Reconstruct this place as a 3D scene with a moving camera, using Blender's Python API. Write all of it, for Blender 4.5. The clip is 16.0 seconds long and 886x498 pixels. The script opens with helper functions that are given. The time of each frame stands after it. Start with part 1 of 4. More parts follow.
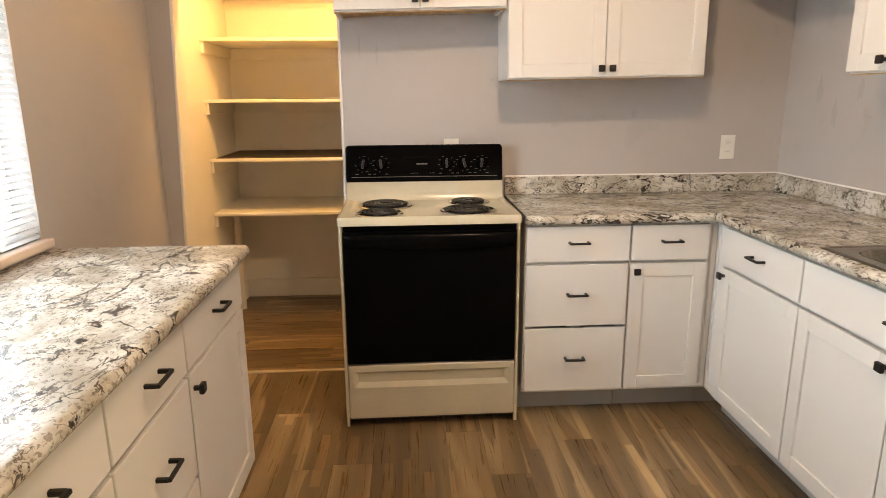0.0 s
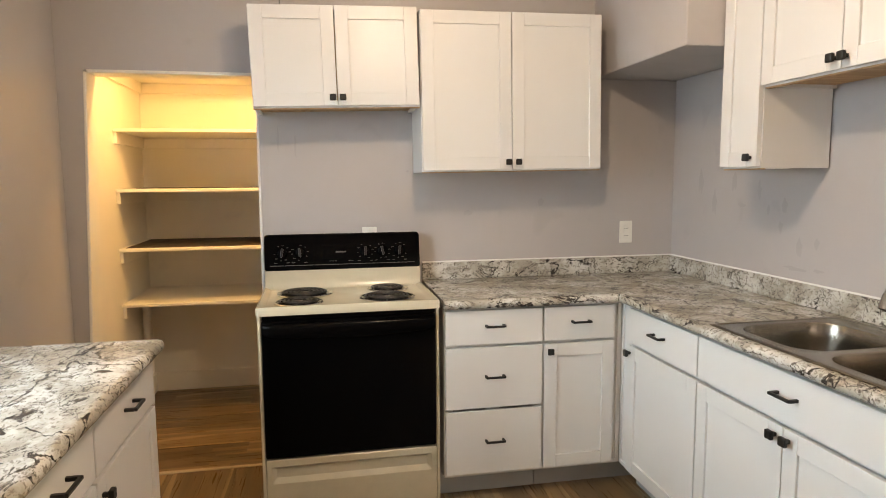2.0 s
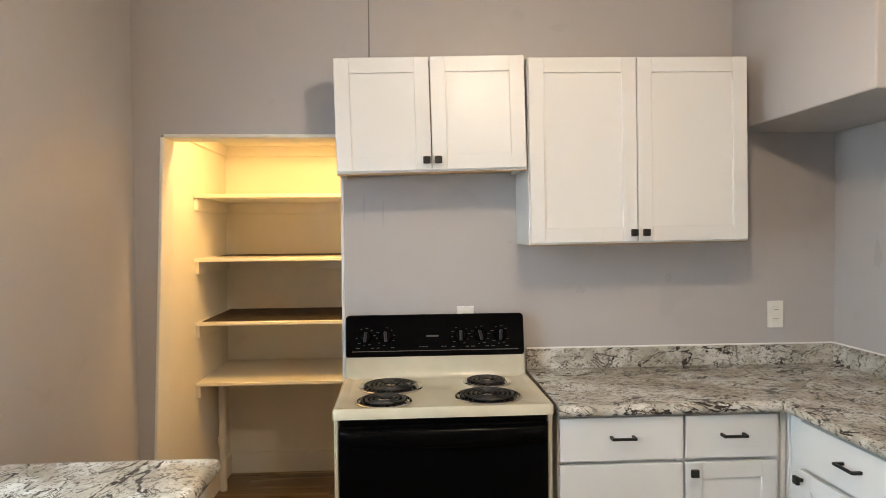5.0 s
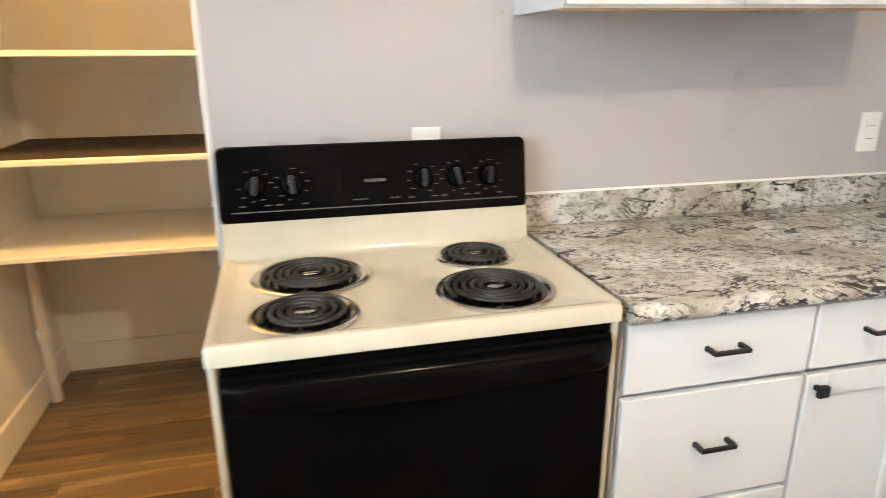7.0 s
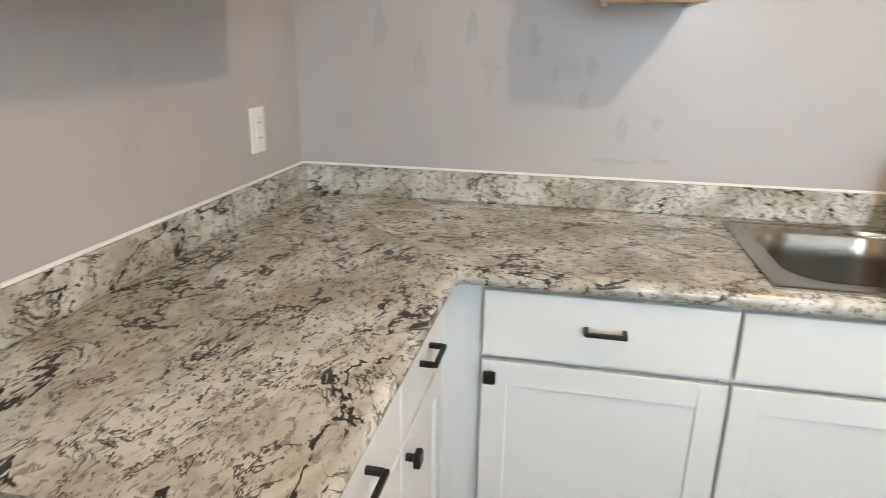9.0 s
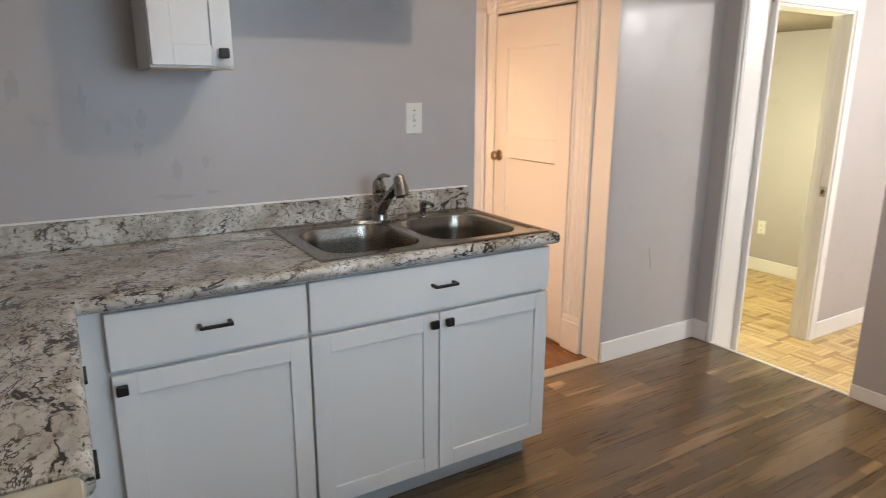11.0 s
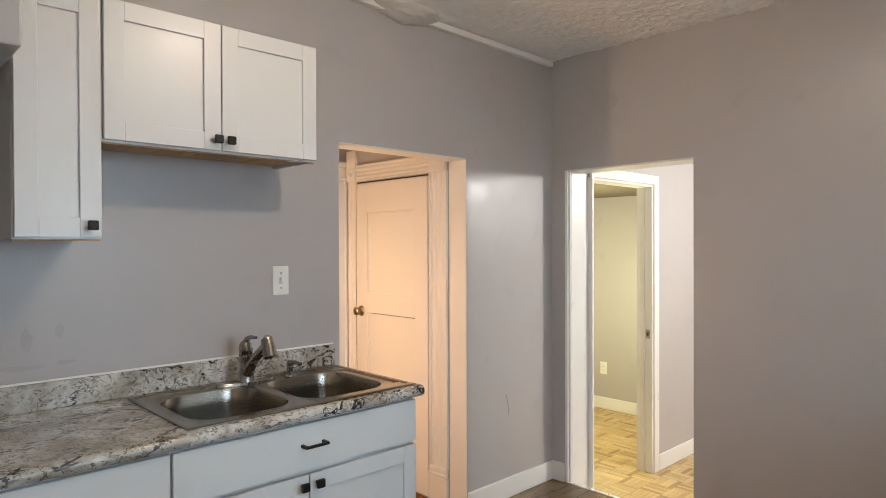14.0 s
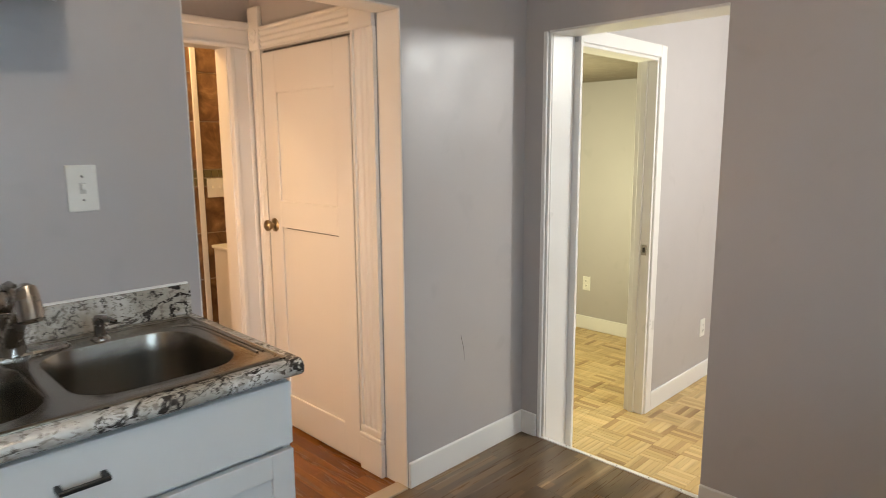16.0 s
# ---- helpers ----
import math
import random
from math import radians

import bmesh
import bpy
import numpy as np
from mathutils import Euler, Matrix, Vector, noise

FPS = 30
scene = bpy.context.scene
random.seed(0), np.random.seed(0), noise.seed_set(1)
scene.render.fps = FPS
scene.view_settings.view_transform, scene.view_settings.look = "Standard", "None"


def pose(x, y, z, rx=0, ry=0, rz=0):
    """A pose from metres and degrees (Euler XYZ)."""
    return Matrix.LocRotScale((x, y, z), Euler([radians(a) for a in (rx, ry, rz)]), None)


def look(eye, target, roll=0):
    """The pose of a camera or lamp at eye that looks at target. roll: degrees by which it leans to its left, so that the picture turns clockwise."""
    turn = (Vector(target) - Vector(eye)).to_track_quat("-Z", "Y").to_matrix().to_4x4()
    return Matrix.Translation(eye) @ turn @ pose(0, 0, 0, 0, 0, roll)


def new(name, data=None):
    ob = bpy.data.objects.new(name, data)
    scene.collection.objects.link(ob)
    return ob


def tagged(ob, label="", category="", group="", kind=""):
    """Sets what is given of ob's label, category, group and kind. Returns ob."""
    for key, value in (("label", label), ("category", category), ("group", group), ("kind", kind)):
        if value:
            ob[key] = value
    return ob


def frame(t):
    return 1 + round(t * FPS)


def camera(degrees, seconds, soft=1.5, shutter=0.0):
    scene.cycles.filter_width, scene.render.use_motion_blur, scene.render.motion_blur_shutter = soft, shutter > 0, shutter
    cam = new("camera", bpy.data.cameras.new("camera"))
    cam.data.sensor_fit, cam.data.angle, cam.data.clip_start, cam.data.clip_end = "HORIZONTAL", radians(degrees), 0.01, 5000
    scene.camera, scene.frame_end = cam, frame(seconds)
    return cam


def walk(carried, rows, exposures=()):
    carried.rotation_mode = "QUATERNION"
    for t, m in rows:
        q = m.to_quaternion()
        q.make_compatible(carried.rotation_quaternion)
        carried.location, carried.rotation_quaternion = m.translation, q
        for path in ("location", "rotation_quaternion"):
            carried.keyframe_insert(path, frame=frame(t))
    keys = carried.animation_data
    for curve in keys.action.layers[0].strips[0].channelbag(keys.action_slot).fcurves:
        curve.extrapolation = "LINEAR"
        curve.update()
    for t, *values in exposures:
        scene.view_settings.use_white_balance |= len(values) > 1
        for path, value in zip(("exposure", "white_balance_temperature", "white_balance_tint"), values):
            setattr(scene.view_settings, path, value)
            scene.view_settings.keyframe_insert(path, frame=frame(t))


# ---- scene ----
cam = camera(69.9, 16.0, soft=0.65, shutter=0.3)
PATH = [
    (0, (0.189, 0.305, 1.385), (0.298, 2.246, 0.917), -0.4),
    (0.5, (0.154, 0.26, 1.392), (0.367, 2.202, 0.962), -0.5),
    (1, (0.159, 0.257, 1.403), (0.459, 2.2, 1.034), -0.5),
    (1.5, (0.18, 0.256, 1.412), (0.523, 2.203, 1.112), -0.5),
    (2, (0.175, 0.239, 1.42), (0.548, 2.192, 1.201), -0.4),
    (2.5, (0.168, 0.231, 1.431), (0.562, 2.186, 1.288), -0.4),
    (3, (0.167, 0.226, 1.44), (0.574, 2.183, 1.36), -0.4),
    (3.5, (0.17, 0.235, 1.457), (0.582, 2.192, 1.425), -0.5),
    (4, (0.185, 0.292, 1.48), (0.573, 2.254, 1.476), -0.5),
    (4.5, (0.183, 0.473, 1.497), (0.388, 2.463, 1.488), -0.5),
    (4.7, (0.176, 0.558, 1.505), (0.291, 2.554, 1.49), -0.5),
    (6.8, (0.033, 1.699, 1.386), (0.356, 3.591, 0.823), -0.3),
    (7, (0.06, 1.822, 1.366), (0.519, 3.676, 0.773), -0.2),
    (7.5, (0.12, 2.071, 1.374), (1.021, 3.736, 0.73), 0.0),
    (8, (0.236, 2.285, 1.371), (1.573, 3.623, 0.721), 0.3),
    (8.5, (0.257, 2.436, 1.372), (1.909, 3.362, 0.729), 0.2),
    (9, (0.231, 2.573, 1.351), (2.097, 2.955, 0.739), 0.9),
    (9.5, (0.133, 2.642, 1.35), (2.043, 2.539, 0.765), 0.7),
    (10, (-0.01, 2.697, 1.365), (1.847, 2.219, 0.798), 0.3),
    (10.2, (-0.05, 2.706, 1.372), (1.769, 2.1, 0.805), 0.1),
    (12.3, (-0.319, 2.892, 1.406), (1.152, 1.564, 1.138), -0.3),
    (12.5, (-0.32, 2.887, 1.41), (1.145, 1.546, 1.183), -0.2),
    (13, (-0.324, 2.894, 1.416), (1.132, 1.529, 1.289), -0.2),
    (13.5, (-0.315, 2.91, 1.431), (1.131, 1.531, 1.372), -0.2),
    (14, (-0.289, 2.882, 1.434), (1.155, 1.498, 1.419), -0.2),
    (14.5, (-0.225, 2.793, 1.42), (1.218, 1.409, 1.379), -0.4),
    (15, (-0.105, 2.59, 1.435), (1.328, 1.202, 1.288), -0.5),
    (15.5, (0.025, 2.362, 1.421), (1.442, 0.968, 1.198), -0.1),
    (16, (0.248, 2.072, 1.392), (1.637, 0.671, 1.067), -0.4),
]
walk(cam, [(t, look(eye, target, roll)) for t, eye, target, roll in PATH], [
    (0, 0.25, 8500, 18), (2, 0.13, 7700, 13), (3.5, 0.04, 7150, 10), (4.7, 0.06, 7050, 10), (7, 0.82, 6900, 11), (8, 0.54, 7050, 12),
    (8.5, 0.41, 7300, 13), (9, 0.36, 7050, 11), (10.2, -0.31, 6650, 14), (12.3, -0.66, 6450, 9), (14, -0.66, 6600, 10), (16, -0.84, 6500, 8)])


# world and lamps
world = bpy.data.worlds.new("world")
scene.world = world
world.use_nodes = True
wn = world.node_tree
sky = wn.nodes.new("ShaderNodeTexSky")
sky.sky_type, sky.sun_disc = "NISHITA", False
sky.sun_elevation, sky.sun_rotation = radians(40), radians(60)
wn.nodes["Background"].inputs["Strength"].default_value = 0.12
wn.links.new(sky.outputs[0], wn.nodes["Background"].inputs["Color"])


def lamp(name, kind, place, watts, colour, radius=0.05, size=(1, 1), target=None):
    data = bpy.data.lights.new(name, kind)
    data.energy, data.color = watts, colour
    if kind == "AREA":
        data.shape, data.size, data.size_y = "RECTANGLE", size[0], size[1]
    else:
        data.shadow_soft_size = radius
    ob = new(name, data)
    ob.matrix_world = look(place, target) if target else Matrix.Translation(place)
    return ob


lamp("window_daylight", "AREA", (-1.17, 1.66, 1.52), 55, (0.62, 0.82, 1.0), size=(1.08, 1.08), target=(2.0, 1.0, 1.42))
lamp("kitchen_bulb", "POINT", (0.61, 1.67, 2.41), 38.5, (1.0, 0.81, 0.62), radius=0.04)
lamp("pantry_bulb", "POINT", (-0.34, 3.64, 2.17), 23, (1.0, 0.62, 0.24), radius=0.04)
# added fill at waist height, out of view, to brighten the hall door
lamp("hall_fill", "POINT", (2.66, 1.60, 1.08), 44, (1.0, 0.66, 0.40), radius=0.05)
lamp("bath_bulb", "POINT", (3.74, 0.95, 2.28), 62, (1.0, 0.64, 0.28), radius=0.05)
lamp("back_room_bulb", "POINT", (0.05, -1.62, 1.96), 180, (0.98, 0.98, 0.95), radius=0.07)
# unseen fill in mid-air, added to light the small room's walls
lamp("small_room_fill", "POINT", (2.75, -1.3, 1.10), 96, (0.97, 0.93, 0.58), radius=0.05)


# materials
def material(name):
    mat = bpy.data.materials.new(name)
    mat.use_nodes = True
    return mat, mat.node_tree, mat.node_tree.nodes["Principled BSDF"]


def node(tree, kind, **values):
    n = tree.nodes.new(kind)
    for key, value in values.items():
        n.inputs[key.replace("_", " ")].default_value = value
    return n


def coords(tree, scale=(1, 1, 1), random_shift=False):
    tc = tree.nodes.new("ShaderNodeTexCoord")
    mp = tree.nodes.new("ShaderNodeMapping")
    mp.inputs["Scale"].default_value = scale
    tree.links.new(tc.outputs["Object"], mp.inputs["Vector"])
    if random_shift:
        info = tree.nodes.new("ShaderNodeObjectInfo")
        mul = tree.nodes.new("ShaderNodeVectorMath")
        mul.operation = "SCALE"
        mul.inputs[0].default_value = (17.3, 9.1, 5.7)
        tree.links.new(info.outputs["Random"], mul.inputs["Scale"])
        tree.links.new(mul.outputs[0], mp.inputs["Location"])
    return mp.outputs["Vector"]


def noise_tex(tree, vector, scale, detail=4.0, rough=0.55, distort=0.0):
    n = node(tree, "ShaderNodeTexNoise", Scale=scale, Detail=detail, Roughness=rough, Distortion=distort)
    tree.links.new(vector, n.inputs["Vector"])
    return n.outputs["Fac"]


def ramp(tree, fac, stops):
    r = tree.nodes.new("ShaderNodeValToRGB")
    els = r.color_ramp.elements
    while len(els) < len(stops):
        els.new(0.5)
    for e, (p, c) in zip(els, stops):
        e.position, e.color = p, (*c, 1) if len(c) == 3 else c
    tree.links.new(fac, r.inputs["Fac"])
    return r.outputs["Color"]


def mix(tree, fac, a, b, mode="MIX"):
    m = tree.nodes.new("ShaderNodeMix")
    m.data_type, m.blend_type = "RGBA", mode
    for socket, value in ((m.inputs["Factor"], fac), (m.inputs["A"], a), (m.inputs["B"], b)):
        if isinstance(value, (int, float)):
            socket.default_value = value
        elif isinstance(value, tuple):
            socket.default_value = (*value, 1)
        else:
            tree.links.new(value, socket)
    return m.outputs["Result"]


def bump(tree, bsdf, height, strength, distance=0.002):
    b = tree.nodes.new("ShaderNodeBump")
    b.inputs["Strength"].default_value, b.inputs["Distance"].default_value = strength, distance
    tree.links.new(height, b.inputs["Height"])
    tree.links.new(b.outputs[0], bsdf.inputs["Normal"])


def painted(name, colour, rough=0.45, spread=0.06, relief=0.25, stain=0.0, fine=260):
    """Rolled paint: fine orange peel, broad uneven tone, faint smudges."""
    mat, tree, bsdf = material(name)
    v = coords(tree)
    broad = noise_tex(tree, v, 1.7, 3)
    dark = tuple(c * (1 - spread) for c in colour)
    light = tuple(min(1, c * (1 + spread)) for c in colour)
    col = ramp(tree, broad, [(0.3, dark), (0.7, light)])
    if stain:
        spots = noise_tex(tree, v, 6.5, 2, 0.4, 0.6)
        mask = ramp(tree, spots, [(0.66, (0, 0, 0)), (0.76, (stain, stain, stain))])
        col = mix(tree, mask, col, tuple(c * 0.72 for c in colour))
    tree.links.new(col, bsdf.inputs["Base Color"])
    peel = noise_tex(tree, v, fine, 2)
    bump(tree, bsdf, peel, relief, 0.0008)
    wear = noise_tex(tree, v, 5, 4)
    rr = ramp(tree, wear, [(0.3, (rough * 0.85,) * 3), (0.7, (min(1, rough * 1.15),) * 3)])
    tree.links.new(rr, bsdf.inputs["Roughness"])
    return mat


def plain(name, colour, rough=0.5, metal=0.0, relief=0.0, fine=300, coat=0.0):
    mat, tree, bsdf = material(name)
    bsdf.inputs["Metallic"].default_value = metal
    bsdf.inputs["Coat Weight"].default_value = coat
    v = coords(tree)
    n = noise_tex(tree, v, 9, 4)
    tree.links.new(ramp(tree, n, [(0.3, tuple(c * 0.94 for c in colour)), (0.7, tuple(min(1, c * 1.05) for c in colour))]), bsdf.inputs["Base Color"])
    tree.links.new(ramp(tree, noise_tex(tree, v, 14, 3), [(0.3, (rough * 0.85,) * 3), (0.7, (min(1, rough * 1.2),) * 3)]), bsdf.inputs["Roughness"])
    if relief:
        bump(tree, bsdf, noise_tex(tree, v, fine, 2), relief, 0.001)
    return mat


def granite(name, turn=0):
    """Printed laminate: pale ground with taupe clouds, many short soft flecks, fewer black ones in drifts, and long thin wandering veins. turn: the print laid the other way."""
    mat, tree, bsdf = material(name)

    def print_coords(across, along, up=1.0):
        return coords(tree, (along, across, up) if turn else (across, along, up))

    def cut(fac, low, high, most=1.0):
        return ramp(tree, fac, [(low, (0, 0, 0)), (high, (most,) * 3)])

    def line(fac, half, edge, most=1.0):
        return ramp(tree, fac, [(0.5 - half - edge, (0, 0, 0)), (0.5 - half, (most,) * 3), (0.5 + half, (most,) * 3), (0.5 + half + edge, (0, 0, 0))])

    def both(p, q):
        return mix(tree, 1.0, p, q, "MULTIPLY")
    v, w = print_coords(1.0, 0.85), print_coords(1.25, 0.75, 1.1)
    col = ramp(tree, noise_tex(tree, v, 7, 5, 0.62, 0.5), [(0.30, (0.31, 0.277, 0.225)), (0.45, (0.43, 0.398, 0.342)), (0.60, (0.63, 0.612, 0.57))])
    col = mix(tree, cut(noise_tex(tree, w, 24, 4, 0.6, 0.5), 0.54, 0.64, 0.55), col, (0.34, 0.306, 0.258))
    drift = cut(noise_tex(tree, v, 5.5, 3, 0.55, 0.4), 0.40, 0.56)
    soft = cut(noise_tex(tree, w, 70, 4, 0.62, 0.5), 0.55, 0.60, 0.78)
    col = mix(tree, soft, col, (0.215, 0.186, 0.155))
    chip = cut(noise_tex(tree, w, 96, 3, 0.6, 0.5), 0.60, 0.625)
    col = mix(tree, both(chip, drift), col, (0.11, 0.094, 0.079))
    gate = cut(noise_tex(tree, v, 8, 3, 0.6, 0.4), 0.44, 0.48)
    crumb = cut(noise_tex(tree, v, 60, 2, 0.5, 0.3), 0.36, 0.42)
    vein = line(noise_tex(tree, print_coords(0.95, 0.55), 4.6, 6, 0.58, 0.7), 0.0075, 0.005)
    col = mix(tree, both(both(vein, gate), crumb), col, (0.036, 0.031, 0.028))
    hair = line(noise_tex(tree, print_coords(1.3, 0.8), 9.5, 5, 0.62, 0.8), 0.007, 0.006, 0.92)
    col = mix(tree, both(hair, cut(noise_tex(tree, v, 13, 2, 0.5, 0.3), 0.44, 0.49)), col, (0.066, 0.057, 0.048))
    blot = cut(noise_tex(tree, w, 48, 3, 0.6, 0.6), 0.68, 0.70)
    col = mix(tree, both(blot, drift), col, (0.07, 0.06, 0.052))
    tree.links.new(col, bsdf.inputs["Base Color"])
    bsdf.inputs["Roughness"].default_value = 0.24
    bump(tree, bsdf, noise_tex(tree, v, 420, 2), 0.12, 0.0006)
    return mat


def vinyl(name):
    """Printed planks: smooth grey-brown heartwood, a tone for each plank, broad pale bands and here and there a thin wandering sapwood line."""
    mat, tree, bsdf = material(name)
    v = coords(tree, (5.5, 0.55, 4), True)
    n = noise_tex(tree, v, 1.0, 4, 0.5, 0.8)
    col = ramp(tree, n, [(0.28, (0.098, 0.061, 0.029)), (0.44, (0.140, 0.090, 0.045)), (0.58, (0.180, 0.119, 0.060)), (0.72, (0.245, 0.170, 0.092))])
    info = tree.nodes.new("ShaderNodeObjectInfo")
    tone = ramp(tree, info.outputs["Random"], [(0.0, (0.84, 0.83, 0.82)), (0.5, (0.98, 0.98, 0.98)), (0.85, (1.10, 1.09, 1.07)), (1.0, (1.36, 1.33, 1.27))])
    col = mix(tree, 1.0, col, tone, "MULTIPLY")
    sap = noise_tex(tree, coords(tree, (3.2, 0.28, 2), True), 1.0, 2, 0.45, 0.5)
    streak = ramp(tree, sap, [(0.545, (0, 0, 0)), (0.556, (0.85, 0.85, 0.85)), (0.576, (0.7, 0.7, 0.7)), (0.60, (0, 0, 0))])
    col = mix(tree, streak, col, (0.35, 0.248, 0.138))
    parts = tree.nodes.new("ShaderNodeSeparateXYZ")
    tree.links.new(coords(tree, (27, 2.6, 1), True), parts.inputs[0])

    def sums(op, a, b=None):
        m = tree.nodes.new("ShaderNodeMath")
        m.operation = op
        for k, value in enumerate((a, b)):
            if isinstance(value, (int, float)):
                m.inputs[k].default_value = value
            elif value is not None:
                tree.links.new(value, m.inputs[k])
        return m.outputs[0]

    def dice(a, b):
        pair = tree.nodes.new("ShaderNodeCombineXYZ")
        tree.links.new(a, pair.inputs[0])
        if b:
            tree.links.new(b, pair.inputs[1])
        w = tree.nodes.new("ShaderNodeTexWhiteNoise")
        tree.links.new(pair.outputs[0], w.inputs["Vector"])
        return w.outputs["Value"]
    lane = sums("FLOOR", parts.outputs[0])
    cell = sums("FLOOR", sums("ADD", parts.outputs[1], sums("MULTIPLY", dice(lane, None), 7.0)))
    strip = ramp(tree, dice(lane, cell), [(0.0, (0.97, 0.97, 0.97)), (0.90, (1.02, 1.02, 1.02)), (0.918, (1.03, 1.03, 1.03)), (0.922, (1.50, 1.47, 1.42)), (1.0, (1.70, 1.66, 1.58))])
    col = mix(tree, 0.85, col, strip, "MULTIPLY")
    fine = noise_tex(tree, coords(tree, (70, 2.2, 8), True), 1.6, 4, 0.6, 0.4)
    col = mix(tree, 1.0, col, ramp(tree, fine, [(0.3, (0.95, 0.945, 0.94)), (0.65, (1.03, 1.03, 1.03))]), "MULTIPLY")
    tree.links.new(col, bsdf.inputs["Base Color"])
    tree.links.new(ramp(tree, fine, [(0.3, (0.36,) * 3), (0.7, (0.25,) * 3)]), bsdf.inputs["Roughness"])
    bump(tree, bsdf, fine, 0.12, 0.0008)
    return mat


def wood(name, shades, along=(1, 0), rough=0.38, grain=1.0, streak=0.5):
    """Boards: a tone for each, long grain and dark streaks. along: the grain's way in the piece."""
    mat, tree, bsdf = material(name)
    sx, sy = (1.2, 16) if along[0] else (16, 1.2)
    v = coords(tree, (sx, sy, 8), True)
    info = tree.nodes.new("ShaderNodeObjectInfo")
    geo = tree.nodes.new("ShaderNodeNewGeometry")
    add = tree.nodes.new("ShaderNodeMath")
    add.operation = "ADD"
    tree.links.new(info.outputs["Random"], add.inputs[0])
    tree.links.new(geo.outputs["Random Per Island"], add.inputs[1])
    fr = tree.nodes.new("ShaderNodeMath")
    fr.operation = "FRACT"
    tree.links.new(add.outputs[0], fr.inputs[0])
    tone = ramp(tree, fr.outputs[0], [(i / max(1, len(shades) - 1), c) for i, c in enumerate(shades)])
    g = noise_tex(tree, v, 1.6, 6, 0.65, 0.9)
    dark = ramp(tree, g, [(0.30, (0.52, 0.50, 0.48)), (0.50, (0.92, 0.92, 0.92)), (0.72, (1.22, 1.2, 1.17))])
    col = mix(tree, grain, tone, mix(tree, 1.0, tone, dark, "MULTIPLY"))
    s2 = noise_tex(tree, v, 0.55, 3, 0.5, 1.5)
    mask = ramp(tree, s2, [(0.56, (0, 0, 0)), (0.68, (streak, streak, streak))])
    col = mix(tree, mask, col, tuple(c * 0.55 for c in shades[0]))
    tree.links.new(col, bsdf.inputs["Base Color"])
    tree.links.new(ramp(tree, g, [(0.3, (rough * 1.25,) * 3), (0.7, (rough * 0.85,) * 3)]), bsdf.inputs["Roughness"])
    bump(tree, bsdf, g, 0.15, 0.001)
    return mat


WALL = painted("grey_wall_paint", (0.455, 0.43, 0.425), 0.37, 0.03, 0.22, 0.2)
CEIL, ctree, cbsdf = material("textured_ceiling")
cv = coords(ctree)
cbsdf.inputs["Base Color"].default_value = (0.88, 0.87, 0.85, 1)
cbsdf.inputs["Roughness"].default_value = 0.9
crumb = mix(ctree, 0.5, noise_tex(ctree, cv, 24, 5, 0.7, 1.5), ramp(ctree, noise_tex(ctree, cv, 55, 4, 0.65, 1.0), [(0.42, (0, 0, 0)), (0.60, (1, 1, 1))]))
bump(ctree, cbsdf, crumb, 0.6, 0.006)
TRIM = painted("white_trim_paint", (0.80, 0.79, 0.77), 0.32, 0.03, 0.15, 0.0, 120)
CAB = painted("white_cabinet_paint", (0.70, 0.695, 0.68), 0.36, 0.012, 0.06, 0.0, 400)
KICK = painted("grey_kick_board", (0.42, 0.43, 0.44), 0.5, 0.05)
RAWWOOD = wood("raw_plywood", [(0.48, 0.30, 0.15), (0.55, 0.36, 0.19)], (0, 1), 0.6, 0.6, 0.2)
GAP = plain("dark_gap", (0.05, 0.045, 0.04), 0.8)
BLACK = plain("matt_black_metal", (0.012, 0.012, 0.012), 0.42, 0.3)
COUNTER = granite("granite_laminate")
COUNTER_TURNED = granite("granite_laminate_turned", 1)
CAULK = plain("white_caulk", (0.80, 0.79, 0.76), 0.5)
LVP = vinyl("brown_vinyl_plank")
HALLWOOD = wood("orange_hardwood", [(0.17, 0.058, 0.009), (0.23, 0.085, 0.014), (0.13, 0.043, 0.007)], (1, 0), 0.24, 0.9, 0.3)
PARQUET = wood("oak_parquet", [(0.50, 0.345, 0.145), (0.58, 0.42, 0.195), (0.63, 0.465, 0.225), (0.56, 0.40, 0.18), (0.52, 0.36, 0.155), (0.33, 0.195, 0.078)], (1, 0), 0.33, 0.7, 0.25)
BISQUE = plain("bisque_enamel", (0.54, 0.492, 0.375), 0.15, 0.0, 0.0, 300, 0.3)
GLASSBLACK, _, gbs = material("black_glass")
gbs.inputs["Base Color"].default_value, gbs.inputs["Roughness"].default_value = (0.002, 0.002, 0.0023, 1), 0.08
gbs.inputs["Specular IOR Level"].default_value = 0.04
BLACKENAMEL, etree, ebs = material("black_enamel")
ebs.inputs["Base Color"].default_value, ebs.inputs["Specular IOR Level"].default_value = (0.002, 0.002, 0.0023, 1), 0.06
etree.links.new(ramp(etree, noise_tex(etree, coords(etree), 4, 3), [(0.3, (0.10,) * 3), (0.7, (0.14,) * 3)]), ebs.inputs["Roughness"])
DARKCHROME = plain("dark_chrome", (0.20, 0.185, 0.17), 0.17, 1.0)
COIL = plain("burner_coil", (0.014, 0.013, 0.013), 0.42, 0.2)
KNOB = plain("satin_black_plastic", (0.005, 0.005, 0.0055), 0.34)
CHROME = plain("worn_chrome", (0.62, 0.60, 0.57), 0.2, 1.0)
PRINT = plain("pale_print", (0.08, 0.08, 0.08), 0.5)
STEEL, _, sbsdf = material("brushed_steel")
sbsdf.inputs["Metallic"].default_value = 1.0
sbsdf.inputs["Base Color"].default_value = (0.32, 0.288, 0.248, 1)
